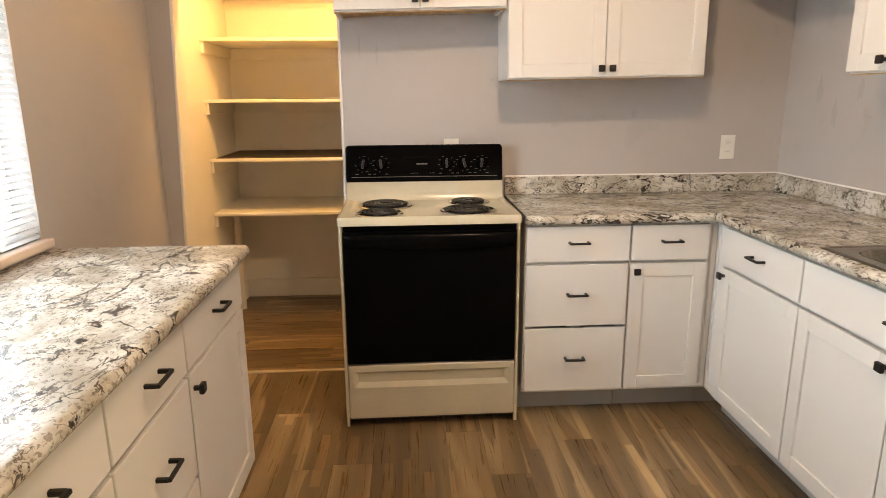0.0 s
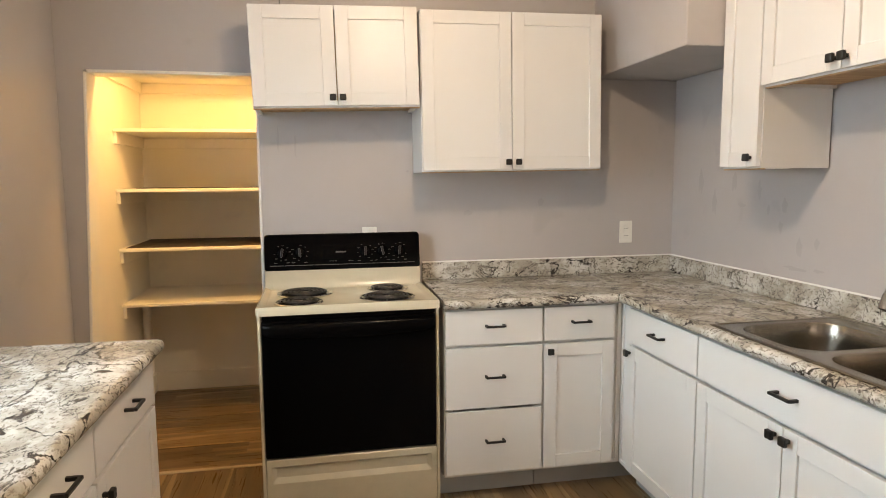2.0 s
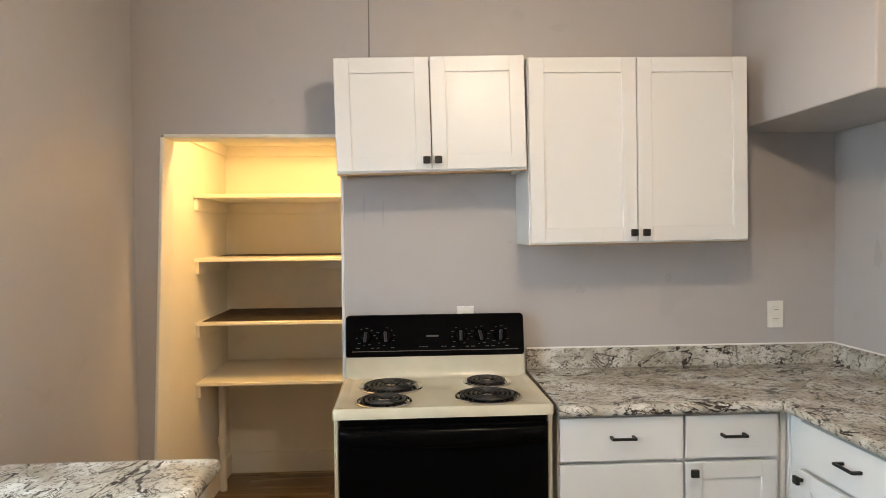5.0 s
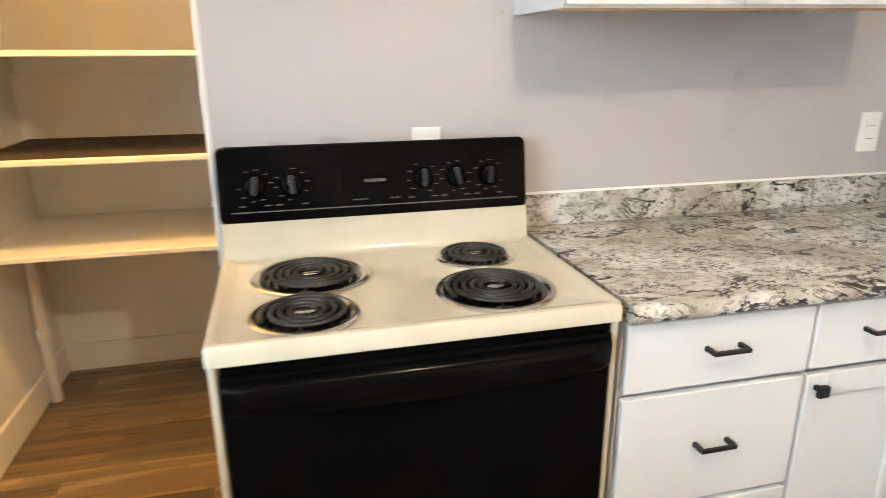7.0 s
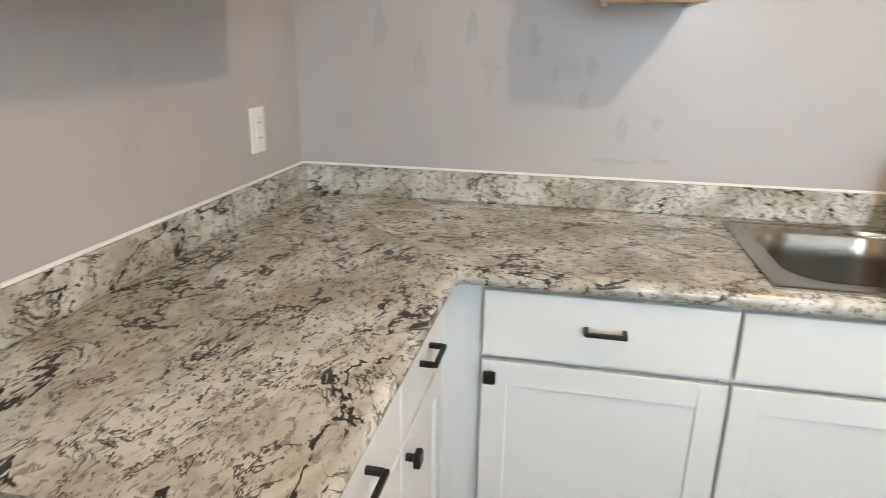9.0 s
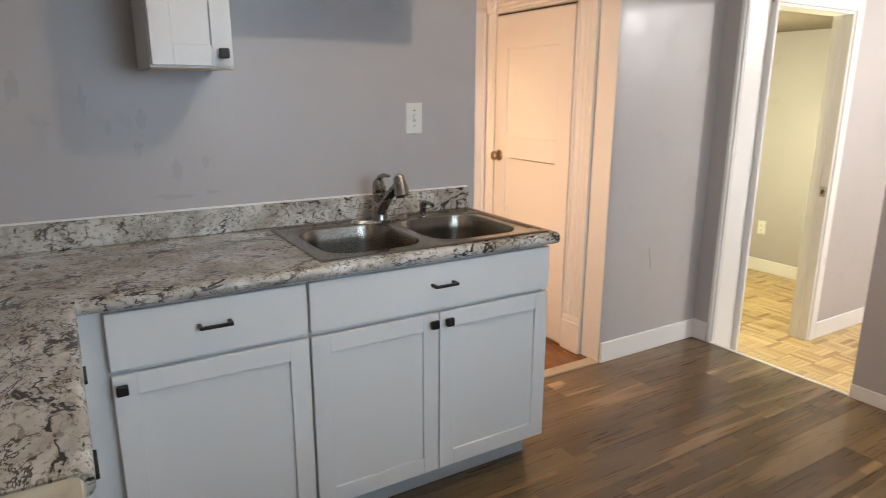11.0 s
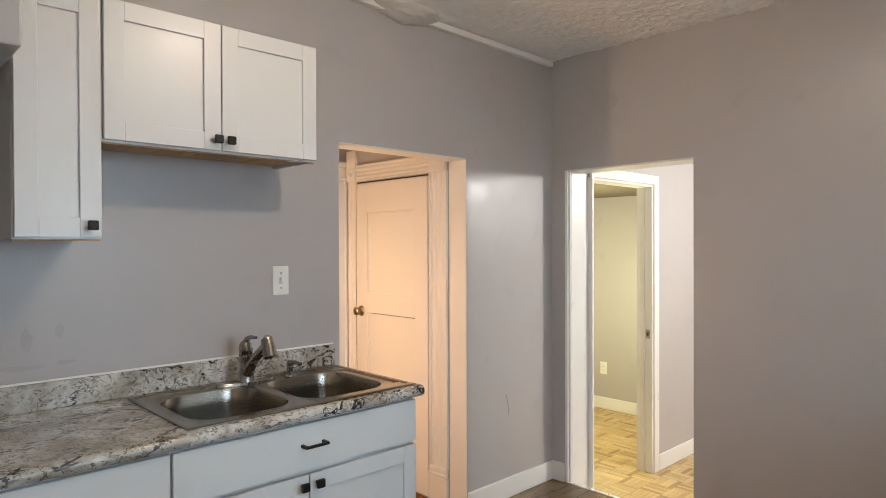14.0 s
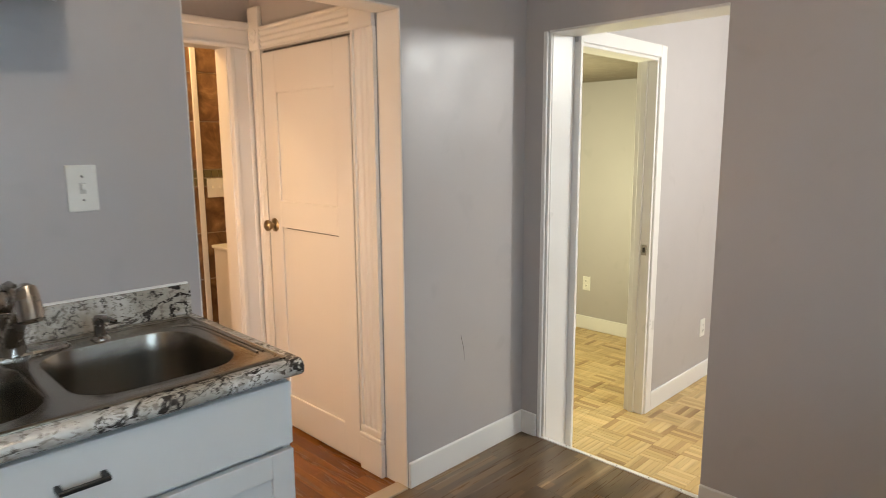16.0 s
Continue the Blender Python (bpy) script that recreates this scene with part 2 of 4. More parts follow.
sbsdf.inputs["Roughness"].default_value = 0.25
NICKEL = plain("brushed_nickel", (0.36, 0.33, 0.30), 0.26, 1.0)
BRASS = plain("antique_brass", (0.33, 0.25, 0.15), 0.32, 1.0)
PLASTIC = plain("white_plastic", (0.80, 0.79, 0.74), 0.35)
PANTRY = painted("cream_pantry_paint", (0.81, 0.775, 0.70), 0.4, 0.04, 0.25, 0.15)
LINER = plain("dark_shelf_liner", (0.045, 0.03, 0.02), 0.7)
BLIND, btree, bbs = material("white_blind")
bbs.inputs["Base Color"].default_value, bbs.inputs["Roughness"].default_value = (0.85, 0.86, 0.87, 1), 0.45
thin = node(btree, "ShaderNodeBsdfTranslucent", Color=(0.96, 0.97, 0.98, 1))
both = node(btree, "ShaderNodeMixShader", Fac=0.9)
btree.links.new(bbs.outputs[0], both.inputs[1])
btree.links.new(thin.outputs[0], both.inputs[2])
btree.links.new(both.outputs[0], btree.nodes["Material Output"].inputs["Surface"])
TILE, ttree, tbsdf = material("brown_slate_tile")
tv = coords(ttree, (1, 1, 1), True)
tcol = ramp(ttree, noise_tex(ttree, tv, 6, 6, 0.68, 1.4), [(0.30, (0.075, 0.034, 0.014)), (0.46, (0.16, 0.083, 0.036)), (0.58, (0.25, 0.14, 0.062)), (0.72, (0.36, 0.235, 0.12))])
ttree.links.new(tcol, tbsdf.inputs["Base Color"])
tbsdf.inputs["Roughness"].default_value = 0.3
bump(ttree, tbsdf, noise_tex(ttree, tv, 11, 5, 0.65, 1.2), 0.5, 0.006)
MOSAIC = plain("olive_glass_mosaic", (0.17, 0.145, 0.07), 0.2)
GROUT = plain("tan_grout", (0.46, 0.38, 0.28), 0.8)
GLASS, _, gbsdf = material("window_glass")
gbsdf.inputs["Transmission Weight"].default_value = 1.0
gbsdf.inputs["Roughness"].default_value = 0.0


# mesh helpers
def box(bm, x0, x1, y0, y1, z0, z1, bevel=0.0, segments=2):
    vs = [bm.verts.new((x, y, z)) for z in (z0, z1) for y in (y0, y1) for x in (x0, x1)]
    fs = [bm.faces.new([vs[i] for i in f]) for f in ((0, 2, 3, 1), (4, 5, 7, 6), (0, 1, 5, 4), (2, 6, 7, 3), (0, 4, 6, 2), (1, 3, 7, 5))]
    if bevel:
        edges = {e for f in fs for e in f.edges}
        bmesh.ops.bevel(bm, geom=list(edges), offset=bevel, segments=segments, profile=0.5, affect="EDGES")
    return bm


def boxed(x0, x1, y0, y1, z0, z1, bevel=0.0, segments=2):
    return box(bmesh.new(), x0, x1, y0, y1, z0, z1, bevel, segments)


def ring_surface(bm, loops, close_first=False, close_last=False):
    rows = [[bm.verts.new(p) for p in loop] for loop in loops]
    n = len(rows[0])
    for a, b in zip(rows, rows[1:]):
        for i in range(n):
            j = (i + 1) % n
            bm.faces.new((a[i], a[j], b[j], b[i]))
    if close_first:
        bm.faces.new(rows[0][::-1])
    if close_last:
        bm.faces.new(rows[-1])
    return bm


def turned(bm, profile, steps=24, m=None):
    """A solid of revolution round z from (radius, height) pairs."""
    loops = []
    for r, h in profile:
        loop = [Vector((r * math.cos(2 * math.pi * k / steps), r * math.sin(2 * math.pi * k / steps), h)) for k in range(steps)]
        loops.append([m @ p for p in loop] if m else loop)
    return ring_surface(bm, loops, True, True)


def tube(bm, points, radii, steps=10, closed_ends=True):
    points = [Vector(p) for p in points]
    loops, up = [], Vector((0, 0, 1))
    for i, p in enumerate(points):
        way = (points[min(i + 1, len(points) - 1)] - points[max(i - 1, 0)]).normalized()
        side = way.cross(up)
        if side.length < 1e-3:
            side = Vector((1, 0, 0))
        side.normalize()
        over = side.cross(way).normalized()
        r = radii[i] if isinstance(radii, (list, tuple)) else radii
        loops.append([p + side * r * math.cos(2 * math.pi * k / steps) + over * r * math.sin(2 * math.pi * k / steps) for k in range(steps)])
    return ring_surface(bm, loops, closed_ends, closed_ends)


def part(name, bm, mat, parent=None, label="", smooth=False):
    bmesh.ops.recalc_face_normals(bm, faces=bm.faces)
    me = bpy.data.meshes.new(name)
    bm.to_mesh(me)
    bm.free()
    me.materials.append(mat)
    if smooth:
        me.shade_smooth()
        me.set_sharp_from_angle(angle=radians(38))
    ob = new(name, me)
    ob.parent = parent
    if label:
        ob["label"] = label
    return ob


def thing(name, m, label, category, group=""):
    ob = new(name)
    ob.empty_display_size = 0.05
    ob.matrix_world = m
    return tagged(ob, label, category, group)


def setting(name, bm, mat, label="", category="", smooth=False):
    return tagged(part(name, bm, mat, None, "", smooth), label, category or name.split("_")[0], "", "structure")

# kitchen shell
def leaning(bm, edge):
    """The pantry's jamb is out of plumb: vertices at or past x = edge swing out towards the floor."""
    for vert in bm.verts:
        if vert.co.x > edge:
            vert.co.x -= 0.0375 * max(0.0, 1.909 - vert.co.z)
    return bm


XW, XE, YS, YN, ZC = -0.97, 2.05, -0.282, 3.395, 2.59
LOW = -0.17

bm = leaning(boxed(-1.12, -0.855, YN, YN + 0.12, 0, 1.909), -0.9)
box(bm, -1.12, -0.855, YN, YN + 0.12, 1.909, 2.7)
box(bm, -0.855, -0.108, YN, YN + 0.12, 1.918, 2.7)
box(bm, -0.108, 2.18, YN, YN + 0.12, 0, 2.7)
setting("wall_north", bm, WALL, "smudged grey painted kitchen wall with a pantry opening", "wall")
bm = bmesh.new()
WY0, WY1, WZ0, WZ1 = 1.12, 2.335, 0.955, 2.08
box(bm, -1.12, XW, -0.45, WY0, 0, 2.7)
box(bm, -1.12, XW, WY1, YN, 0, 2.7)
box(bm, -1.12, XW, WY0, WY1, 0, WZ0)
box(bm, -1.12, XW, WY0, WY1, WZ1, 2.7)
setting("wall_west", bm, WALL, "grey painted kitchen wall with a window", "wall")
bm = bmesh.new()
box(bm, XE, 2.18, -0.45, 0.467, 0, 2.7)
box(bm, XE, 2.18, 1.277, YN, 0, 2.7)
box(bm, XE, 2.18, 0.467, 1.277, 1.888, 2.7)
setting("wall_east", bm, WALL, "grey painted kitchen wall behind the sink with a doorway", "wall")
bm = bmesh.new()
box(bm, -1.12, 1.163, -0.45, YS, LOW, 2.7)
box(bm, 1.950, XE, -0.45, YS, LOW, 2.7)
box(bm, 1.163, 1.950, -0.45, YS, 1.872, 2.7)
setting("wall_south", bm, WALL, "thick grey painted wall with a cased opening", "wall")


def ceil_z(y):
    """The ceiling falls a little towards the back room."""
    return 2.555 + (y - 0.4) * 0.0127


def stippled(x0, x1, y0, y1, step=0.0115):
    """Stomped plaster: a fine sheet with clumps and torn ridges hanging 2 to 12 mm."""
    nx, ny = int((x1 - x0) / step), int((y1 - y0) / step)
    verts, faces = [], []
    for j in range(ny + 1):
        for i in range(nx + 1):
            x, y = x0 + (x1 - x0) * i / nx, y0 + (y1 - y0) * j / ny
            n = noise.noise(Vector((x * 26, y * 26, 0.3))) + 0.55 * noise.noise(Vector((x * 61, y * 61, 4.1)))
            m = 0.6 + 0.4 * noise.noise(Vector((x * 3.1, y * 3.1, 9.0)))
            verts.append((x, y, ceil_z(y) - 0.0105 * m * min(1.0, max(0.0, n * 1.9 + 0.28))))
    for j in range(ny):
        for i in range(nx):
            a = j * (nx + 1) + i
            faces.append((a, a + nx + 1, a + nx + 2, a + 1))
    me = bpy.data.meshes.new("ceiling")
    me.from_pydata(verts, [], faces)
    bm = bmesh.new()
    bm.from_mesh(me)
    bpy.data.meshes.remove(me)
    return box(bm, x0, x1, y0, y1, 2.64, 2.7)


setting("ceiling", stippled(XW - 0.004, XE + 0.004, YS - 0.004, YN + 0.004), CEIL, "white heavily textured plaster ceiling", "ceiling")
bm = bmesh.new()
box(bm, 1.578, XE, 2.542, YN, 1.930, ZC + 0.03, 0.006)
setting("soffit", bm, WALL, "grey boxed-in soffit in the ceiling corner", "soffit")

# sub floors
setting("floor", boxed(-1.12, 2.10, -0.297, 3.405, -0.3, -0.006), GAP, "brown vinyl plank kitchen floor", "floor")
setting("floor_pantry", boxed(-1.12, 1.0, 3.405, 4.9, -0.3, -0.006), GAP, "brown vinyl plank pantry floor", "floor")
setting("floor_hall", boxed(2.10, 5.0, -0.25, 2.2, -0.3, -0.006), GAP, "orange stained hardwood hall floor", "floor")
setting("floor_back_room", boxed(-1.2, 4.0, -3.2, -0.297, -0.5, LOW - 0.006), GAP, "oak parquet floor a step lower", "floor")

# skirtings
BH = 0.112


def skirting(x0, x1, y0, y1, z=0.0, h=BH, mat=None):
    bm = boxed(x0, x1, y0, y1, z, z + h, 0.003, 1)
    return setting("baseboard", bm, mat or TRIM, "white painted baseboard", "baseboard")


skirting(XE - 0.014, XE, -0.267, 0.465)
skirting(1.955, XE, YS, YS + 0.014)
skirting(XW, 1.163, YS, YS + 0.014, 0.0, 0.066)
# ceiling strip over the sink wall
for y0, y1 in ((-0.262, 0.80), (1.00, 1.45)):
    bm = boxed(XE - 0.030, XE, y0, y1, -0.040, -0.008, 0.002, 1)
    for vert in bm.verts:
        vert.co.z += ceil_z(vert.co.y) + 0.006 * noise.noise(Vector((0, vert.co.y * 5, 2)))
    setting("trim", bm, TRIM, "thin white ceiling trim", "trim")
# sagging plaster patch over the trim
bm = bmesh.new()
loops = []
for k in range(41):
    u = k / 40
    r = 0.006 + 0.066 * max(0.0, math.sin(math.pi * u)) ** 0.8
    loop = []
    for q in range(17):
        t = math.pi / 2 * q / 16
        g = 1 + 0.16 * noise.noise(Vector((u * 7, t * 3, 1.7))) + 0.06 * noise.noise(Vector((u * 26, t * 11, 5.2)))
        loop.append(Vector((XE + 0.004 - 1.9 * r * g * math.sin(t), 0.66 + 0.48 * u, ceil_z(0.9) + 0.006 - r * g * math.cos(t))))
    loops.append(loop + [Vector((XE + 0.004, 0.66 + 0.48 * u, ceil_z(0.9) + 0.006))])
ring_surface(bm, loops, True, True)
setting("ceiling_patch", bm, painted("trowelled_plaster", (0.60, 0.575, 0.555), 0.7, 0.06, 0.9, 0.0, 34), "rough sagging plaster patch in the ceiling corner", "plaster", True)
# panel joint as a raised strip, its shade painted in dark grey
setting("trim", boxed(0.005, 0.011, YN - 0.003, YN, 2.14, ZC), plain("joint_shade", (0.20, 0.19, 0.185), 0.8), "thin wall panel joint", "trim")
# floor edge strips
setting("trim", boxed(-0.912, -0.108, 3.392, 3.412, -0.004, 0.006, 0.002, 1), plain("oak_strip", (0.55, 0.45, 0.32), 0.4), "pale threshold strip", "trim")
edge = setting("trim", boxed(1.163, 1.950, -0.300, -0.278, LOW, 0.004, 0.002, 1), TRIM, "worn white floor edge at the step", "trim")
for x in (1.24, 1.38, 1.53, 1.66, 1.79, 1.89):
    part("screw", turned(bmesh.new(), [(0.0035, 0.003), (0.0035, 0.0048), (0.002, 0.0052)], 10, Matrix.Translation((x, -0.289, 0))), NICKEL, edge)
setting("trim", boxed(2.045, 2.115, 0.469, 1.275, -0.004, 0.008, 0.003, 1), plain("tan_threshold", (0.45, 0.36, 0.26), 0.45), "tan wood threshold strip", "trim")

# window
win = thing("window_1", Matrix.Translation((XW, (WY0 + WY1) / 2, WZ0)), "white window with lowered mini blinds in daylight", "window")
win["kind"] = "structure"
hw, hh = (WY1 - WY0) / 2, WZ1 - WZ0
bm = bmesh.new()
for a, b, c, d in ((-hw, -hw + 0.045, 0, hh), (hw - 0.045, hw, 0, hh), (-hw + 0.045, hw - 0.045, 0, 0.045), (-hw + 0.045, hw - 0.045, hh - 0.045, hh), (-hw + 0.045, hw - 0.045, hh / 2 - 0.02, hh / 2 + 0.02)):
    box(bm, -0.12, -0.075, a, b, c, d, 0.003, 1)
part("window_frame", bm, TRIM, win)
pane = part("pane", boxed(-0.1, -0.096, -hw + 0.045, hw - 0.045, 0.045, hh - 0.045), GLASS, win)
pane.visible_shadow = False
part("window_sill", boxed(-0.07, 0.03, -hw - 0.03, hw + 0.02, -0.03, 0.0, 0.006), painted("pinkish_sill_paint", (0.72, 0.62, 0.56), 0.4), win, "pinkish white painted sill")
blind = thing("mini_blind", Matrix.Translation((XW - 0.012, (WY0 + WY1) / 2, WZ0)), "lowered white mini blind with open slats", "blind")
slat_bm = bmesh.new()
prof = [(-0.0125, -0.003), (-0.006, -0.0005), (0.0, 0.0004), (0.006, -0.0005), (0.0125, -0.003)]
top = [[slat_bm.verts.new((x, y, z + 0.0012 * s)) for x, z in prof] for s in (0, 1) for y in (-hw + 0.01, hw - 0.006)]
for k in range(4):
    slat_bm.faces.new((top[0][k], top[0][k + 1], top[1][k + 1], top[1][k]))
    slat_bm.faces.new((top[2][k], top[3][k], top[3][k + 1], top[2][k + 1]))
first = part("slat", slat_bm, BLIND, blind)
z = 0.03
first.location, first.rotation_euler = (0, 0, z), (0, radians(22), 0)
while z < hh - 0.06:
    z += 0.0215
    o = new("slat", first.data)
    o.parent, o.location, o.rotation_euler = blind, (0, 0, z), (0, radians(22), 0)
part("bottom_rail", boxed(-0.014, 0.012, -hw + 0.01, hw - 0.006, 0.004, 0.018, 0.003, 1), BLIND, blind)
part("head_rail", boxed(-0.02, 0.015, -hw + 0.005, hw - 0.004, hh - 0.035, hh - 0.002, 0.003, 1), BLIND, blind)
for y in (-0.45, 0, 0.42):
    part("ladder_cord", tube(bmesh.new(), [(0.013, y, 0.01), (0.013, y, hh - 0.03)], 0.0011, 5), BLIND, blind)


# kitchen cabinets: x along the front, y from the front (0) to the back, z up
def pull(parent, x, z, width=0.086):
    bm = bmesh.new()
    box(bm, x - width / 2, x + width / 2, -0.034, -0.025, z - 0.0045, z + 0.0045, 0.0015, 1)
    for s in (-1, 1):
        cx = x + s * (width / 2 - 0.0045)
        box(bm, cx - 0.0045, cx + 0.0045, -0.026, 0.0, z - 0.0045, z + 0.0045)
    return part("handle", bm, BLACK, parent, "matt black bar pull")


def knob(parent, x, z, size=0.028):
    bm = bmesh.new()
    box(bm, x - 0.006, x + 0.006, -0.017, 0.0, z - 0.006, z + 0.006, 0.002, 1)
    box(bm, x - size / 2, x + size / 2, -0.030, -0.016, z - size / 2, z + size / 2, 0.004, 2)
    return part("knob", bm, BLACK, parent, "square matt black knob")


def slab(parent, x0, x1, z0, z1, handle=True):
    d = part("drawer", boxed(x0, x1, 0, 0.019, z0, z1, 0.0018, 1), CAB, parent)
    if handle:
        pull(d, (x0 + x1) / 2, (z0 + z1) / 2 + 0.008)
    return d


def shaker(parent, x0, x1, z0, z1, knob_at=None, rail=0.057):
    d = part("door", boxed(x0 + rail - 0.004, x1 - rail + 0.004, 0.0085, 0.016, z0 + rail - 0.004, z1 - rail + 0.004), CAB, parent)
    part("stile", boxed(x0, x0 + rail, 0, 0.019, z0, z1, 0.0016, 1), CAB, d)
    part("stile", boxed(x1 - rail, x1, 0, 0.019, z0, z1, 0.0016, 1), CAB, d)
    part("rail", boxed(x0 + rail, x1 - rail, 0.0003, 0.0187, z0, z0 + rail, 0.0012, 1), CAB, d)
    part("rail", boxed(x0 + rail, x1 - rail, 0.0003, 0.0187, z1 - rail, z1, 0.0012, 1), CAB, d)
    if knob_at:
        knob(d, *knob_at)
    return d


def base_cabinet(m, w, depth, label, fill0=0.0, fill1=0.0, kick=0.115):
    c = thing("base_cabinet", m, label, "cabinet", "base cabinets")
    part("side_panel", boxed(-fill0, 0.018 - fill0, 0.0225, depth, 0.118, 0.872), CAB, c)
    part("side_panel", boxed(w + fill1 - 0.018, w + fill1, 0.0225, depth, 0.118, 0.872), CAB, c)
    part("bottom_panel", boxed(0.018 - fill0, w + fill1 - 0.018, 0.020, depth, 0.118, 0.134), CAB, c)
    bm = boxed(-fill0 + 0.018, w + fill1 - 0.018, 0.0285, 0.046, 0.83, 0.872)
    box(bm, -fill0 + 0.018, w + fill1 - 0.018, 0.0285, 0.046, 0.68, 0.73)
    for s0, s1 in ((-fill0 + 0.018, 0.04), (w - 0.04, w + fill1 - 0.018)):
        box(bm, s0, s1, 0.029, 0.0455, 0.134, 0.872)
    box(bm, w / 2 - 0.03, w / 2 + 0.03, 0.029, 0.0455, 0.134, 0.72)
    part("face_frame", bm, CAB, c)
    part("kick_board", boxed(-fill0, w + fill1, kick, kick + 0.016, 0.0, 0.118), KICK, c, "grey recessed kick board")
    return c


ZD0, ZD1, ZT0, ZT1 = 0.132, 0.698, 0.712, 0.862
FY, FX = 2.820, 1.470
# drawers beside the range
c = base_cabinet(pose(0.672, FY, 0), 0.438, 0.54, "white three-drawer base cabinet with black pulls beside the range")
slab(c, 0.004, 0.436, ZT0, ZT1)
slab(c, 0.004, 0.436, 0.430, 0.698)
slab(c, 0.004, 0.436, ZD0 + 0.002, 0.418)
# narrow unit in the corner
c = base_cabinet(pose(1.114, FY, 0), 0.335, 0.54, "narrow white base cabinet with one drawer and one door", 0.0, 0.040)
slab(c, 0.004, 0.333, ZT0, ZT1)
shaker(c, 0.004, 0.333, ZD0, ZD1, (0.026, ZD1 - 0.030))
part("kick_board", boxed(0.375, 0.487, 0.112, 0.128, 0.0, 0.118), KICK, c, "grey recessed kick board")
# sink wall run
c = base_cabinet(pose(FX, 2.740, 0, 0, 0, -90), 0.514, 0.55, "white base cabinet with one drawer and one shaker door", 0.105, 0.0)
slab(c, 0.004, 0.512, ZT0, ZT1)
shaker(c, 0.004, 0.512, ZD0, ZD1, (0.024, ZD1 - 0.030))
c = base_cabinet(pose(FX, 2.224, 0, 0, 0, -90), 0.89, 0.55, "white sink base cabinet with a false drawer front and two doors")
slab(c, 0.004, 0.886, ZT0, ZT1)
shaker(c, 0.004, 0.431, ZD0, ZD1, (0.405, ZD1 - 0.030))
shaker(c, 0.435, 0.886, ZD0, ZD1, (0.461, ZD1 - 0.030))
# peninsula by the window, fronts towards the room
IX, IY1 = -0.372, 2.372
UN = ((1.822, IY1 - 0.002, 1), (1.398, 1.818, 3), (0.93, 1.394, 1), (0.40, 0.926, 1))
for y0, y1, kind in UN:
    w = y1 - y0
    c = base_cabinet(pose(IX, y0, 0, 0, 0, 90), w, 0.55, "white base cabinet with black pulls under the window counter")
    slab(c, 0.003, w - 0.003, ZT0, ZT1)
    if kind == 3:
        slab(c, 0.003, w - 0.003, 0.430, 0.698)
        slab(c, 0.003, w - 0.003, ZD0, 0.418)
    else:
        shaker(c, 0.003, w - 0.003, ZD0, ZD1, (0.028, ZD1 - 0.042))


# worktops
def nose(bm, a, b, out, z0=0.872, z1=0.912, depth=0.03):
    """The rounded front of a worktop from a to b (2D), bulging to the side out."""
    a, b, o = Vector(a), Vector(b), Vector(out)
    r = (z1 - z0) / 2
    prof = [(0.0, z1)] + [(depth - r + r * math.cos(t), z0 + r + r * math.sin(t)) for t in [math.pi / 2 - math.pi * k / 10 for k in range(11)]] + [(0.0, z0)]
    ends = [[bm.verts.new((p.x + o.x * d, p.y + o.y * d, z)) for d, z in prof] for p in (a, b)]
    n = len(prof)
    for k in range(n):
        bm.faces.new((ends[0][k], ends[0][(k + 1) % n], ends[1][(k + 1) % n], ends[1][k]))
    bm.faces.new(ends[0])
    bm.faces.new(ends[1][::-1])


def grid_slab(xs, ys, keep, z0, z1):
    """One slab over those cells of a grid that keep(i, j) names."""
    bm, made = bmesh.new(), {}

    def vert(i, j, k):
        if (i, j, k) not in made:
            made[i, j, k] = bm.verts.new((xs[i], ys[j], (z0, z1)[k]))
        return made[i, j, k]
    cells = {(i, j) for i in range(len(xs) - 1) for j in range(len(ys) - 1) if keep(i, j)}
    for i, j in cells:
        ring = ((i, j), (i + 1, j), (i + 1, j + 1), (i, j + 1))
        bm.faces.new([vert(*p, 1) for p in ring])
        bm.faces.new([vert(*p, 0) for p in ring[::-1]])
        for k, (di, dj) in enumerate(((0, -1), (1, 0), (0, 1), (-1, 0))):
            if (i + di, j + dj) not in cells:
                p, q = ring[k], ring[(k + 1) % 4]
                bm.faces.new((vert(*p, 0), vert(*q, 0), vert(*q, 1), vert(*p, 1)))
    return bm


CZ0, CZ1 = 0.872, 0.912
SX0, SX1, SY0, SY1 = 1.482, 1.992, 1.340, 2.174          # sink rim
ctop = thing("worktop", pose(0, 0, 0), "L-shaped granite-look laminate worktop with a low backsplash", "worktop")


def prism(bm, points, z0, z1):
    low, high = ([bm.verts.new((x, y, z)) for x, y in points] for z in (z0, z1))
    bm.faces.new(low[::-1]), bm.faces.new(high)
    for k in range(len(points)):
        n = (k + 1) % len(points)
        bm.faces.new((low[k], low[n], high[n], high[k]))


# two lengths mitred in the corner
bm = bmesh.new()
prism(bm, ((0.667, YN), (0.667, 2.82), (1.48, 2.82), (XE, YN)), CZ0, CZ1)
part("top", bm, COUNTER_TURNED, ctop)
bm = grid_slab((1.48, SX0 + 0.02, SX1 - 0.02, XE), (1.312, SY0 + 0.02, SY1 - 0.02, 2.79), lambda i, j: not (i == 1 and j == 1), CZ0, CZ1)
prism(bm, ((1.4805, 2.79), (XE, 2.79), (XE, YN), (1.4805, 2.8202)), CZ0, CZ1)
prism(bm, ((1.45, 2.79), (1.48, 2.79), (1.48, 2.82), (1.45, 2.82)), CZ0, CZ1)
part("top", bm, COUNTER, ctop)
bm = bmesh.new()
nose(bm, (0.667, 2.82), (1.452, 2.82), (0, -1))
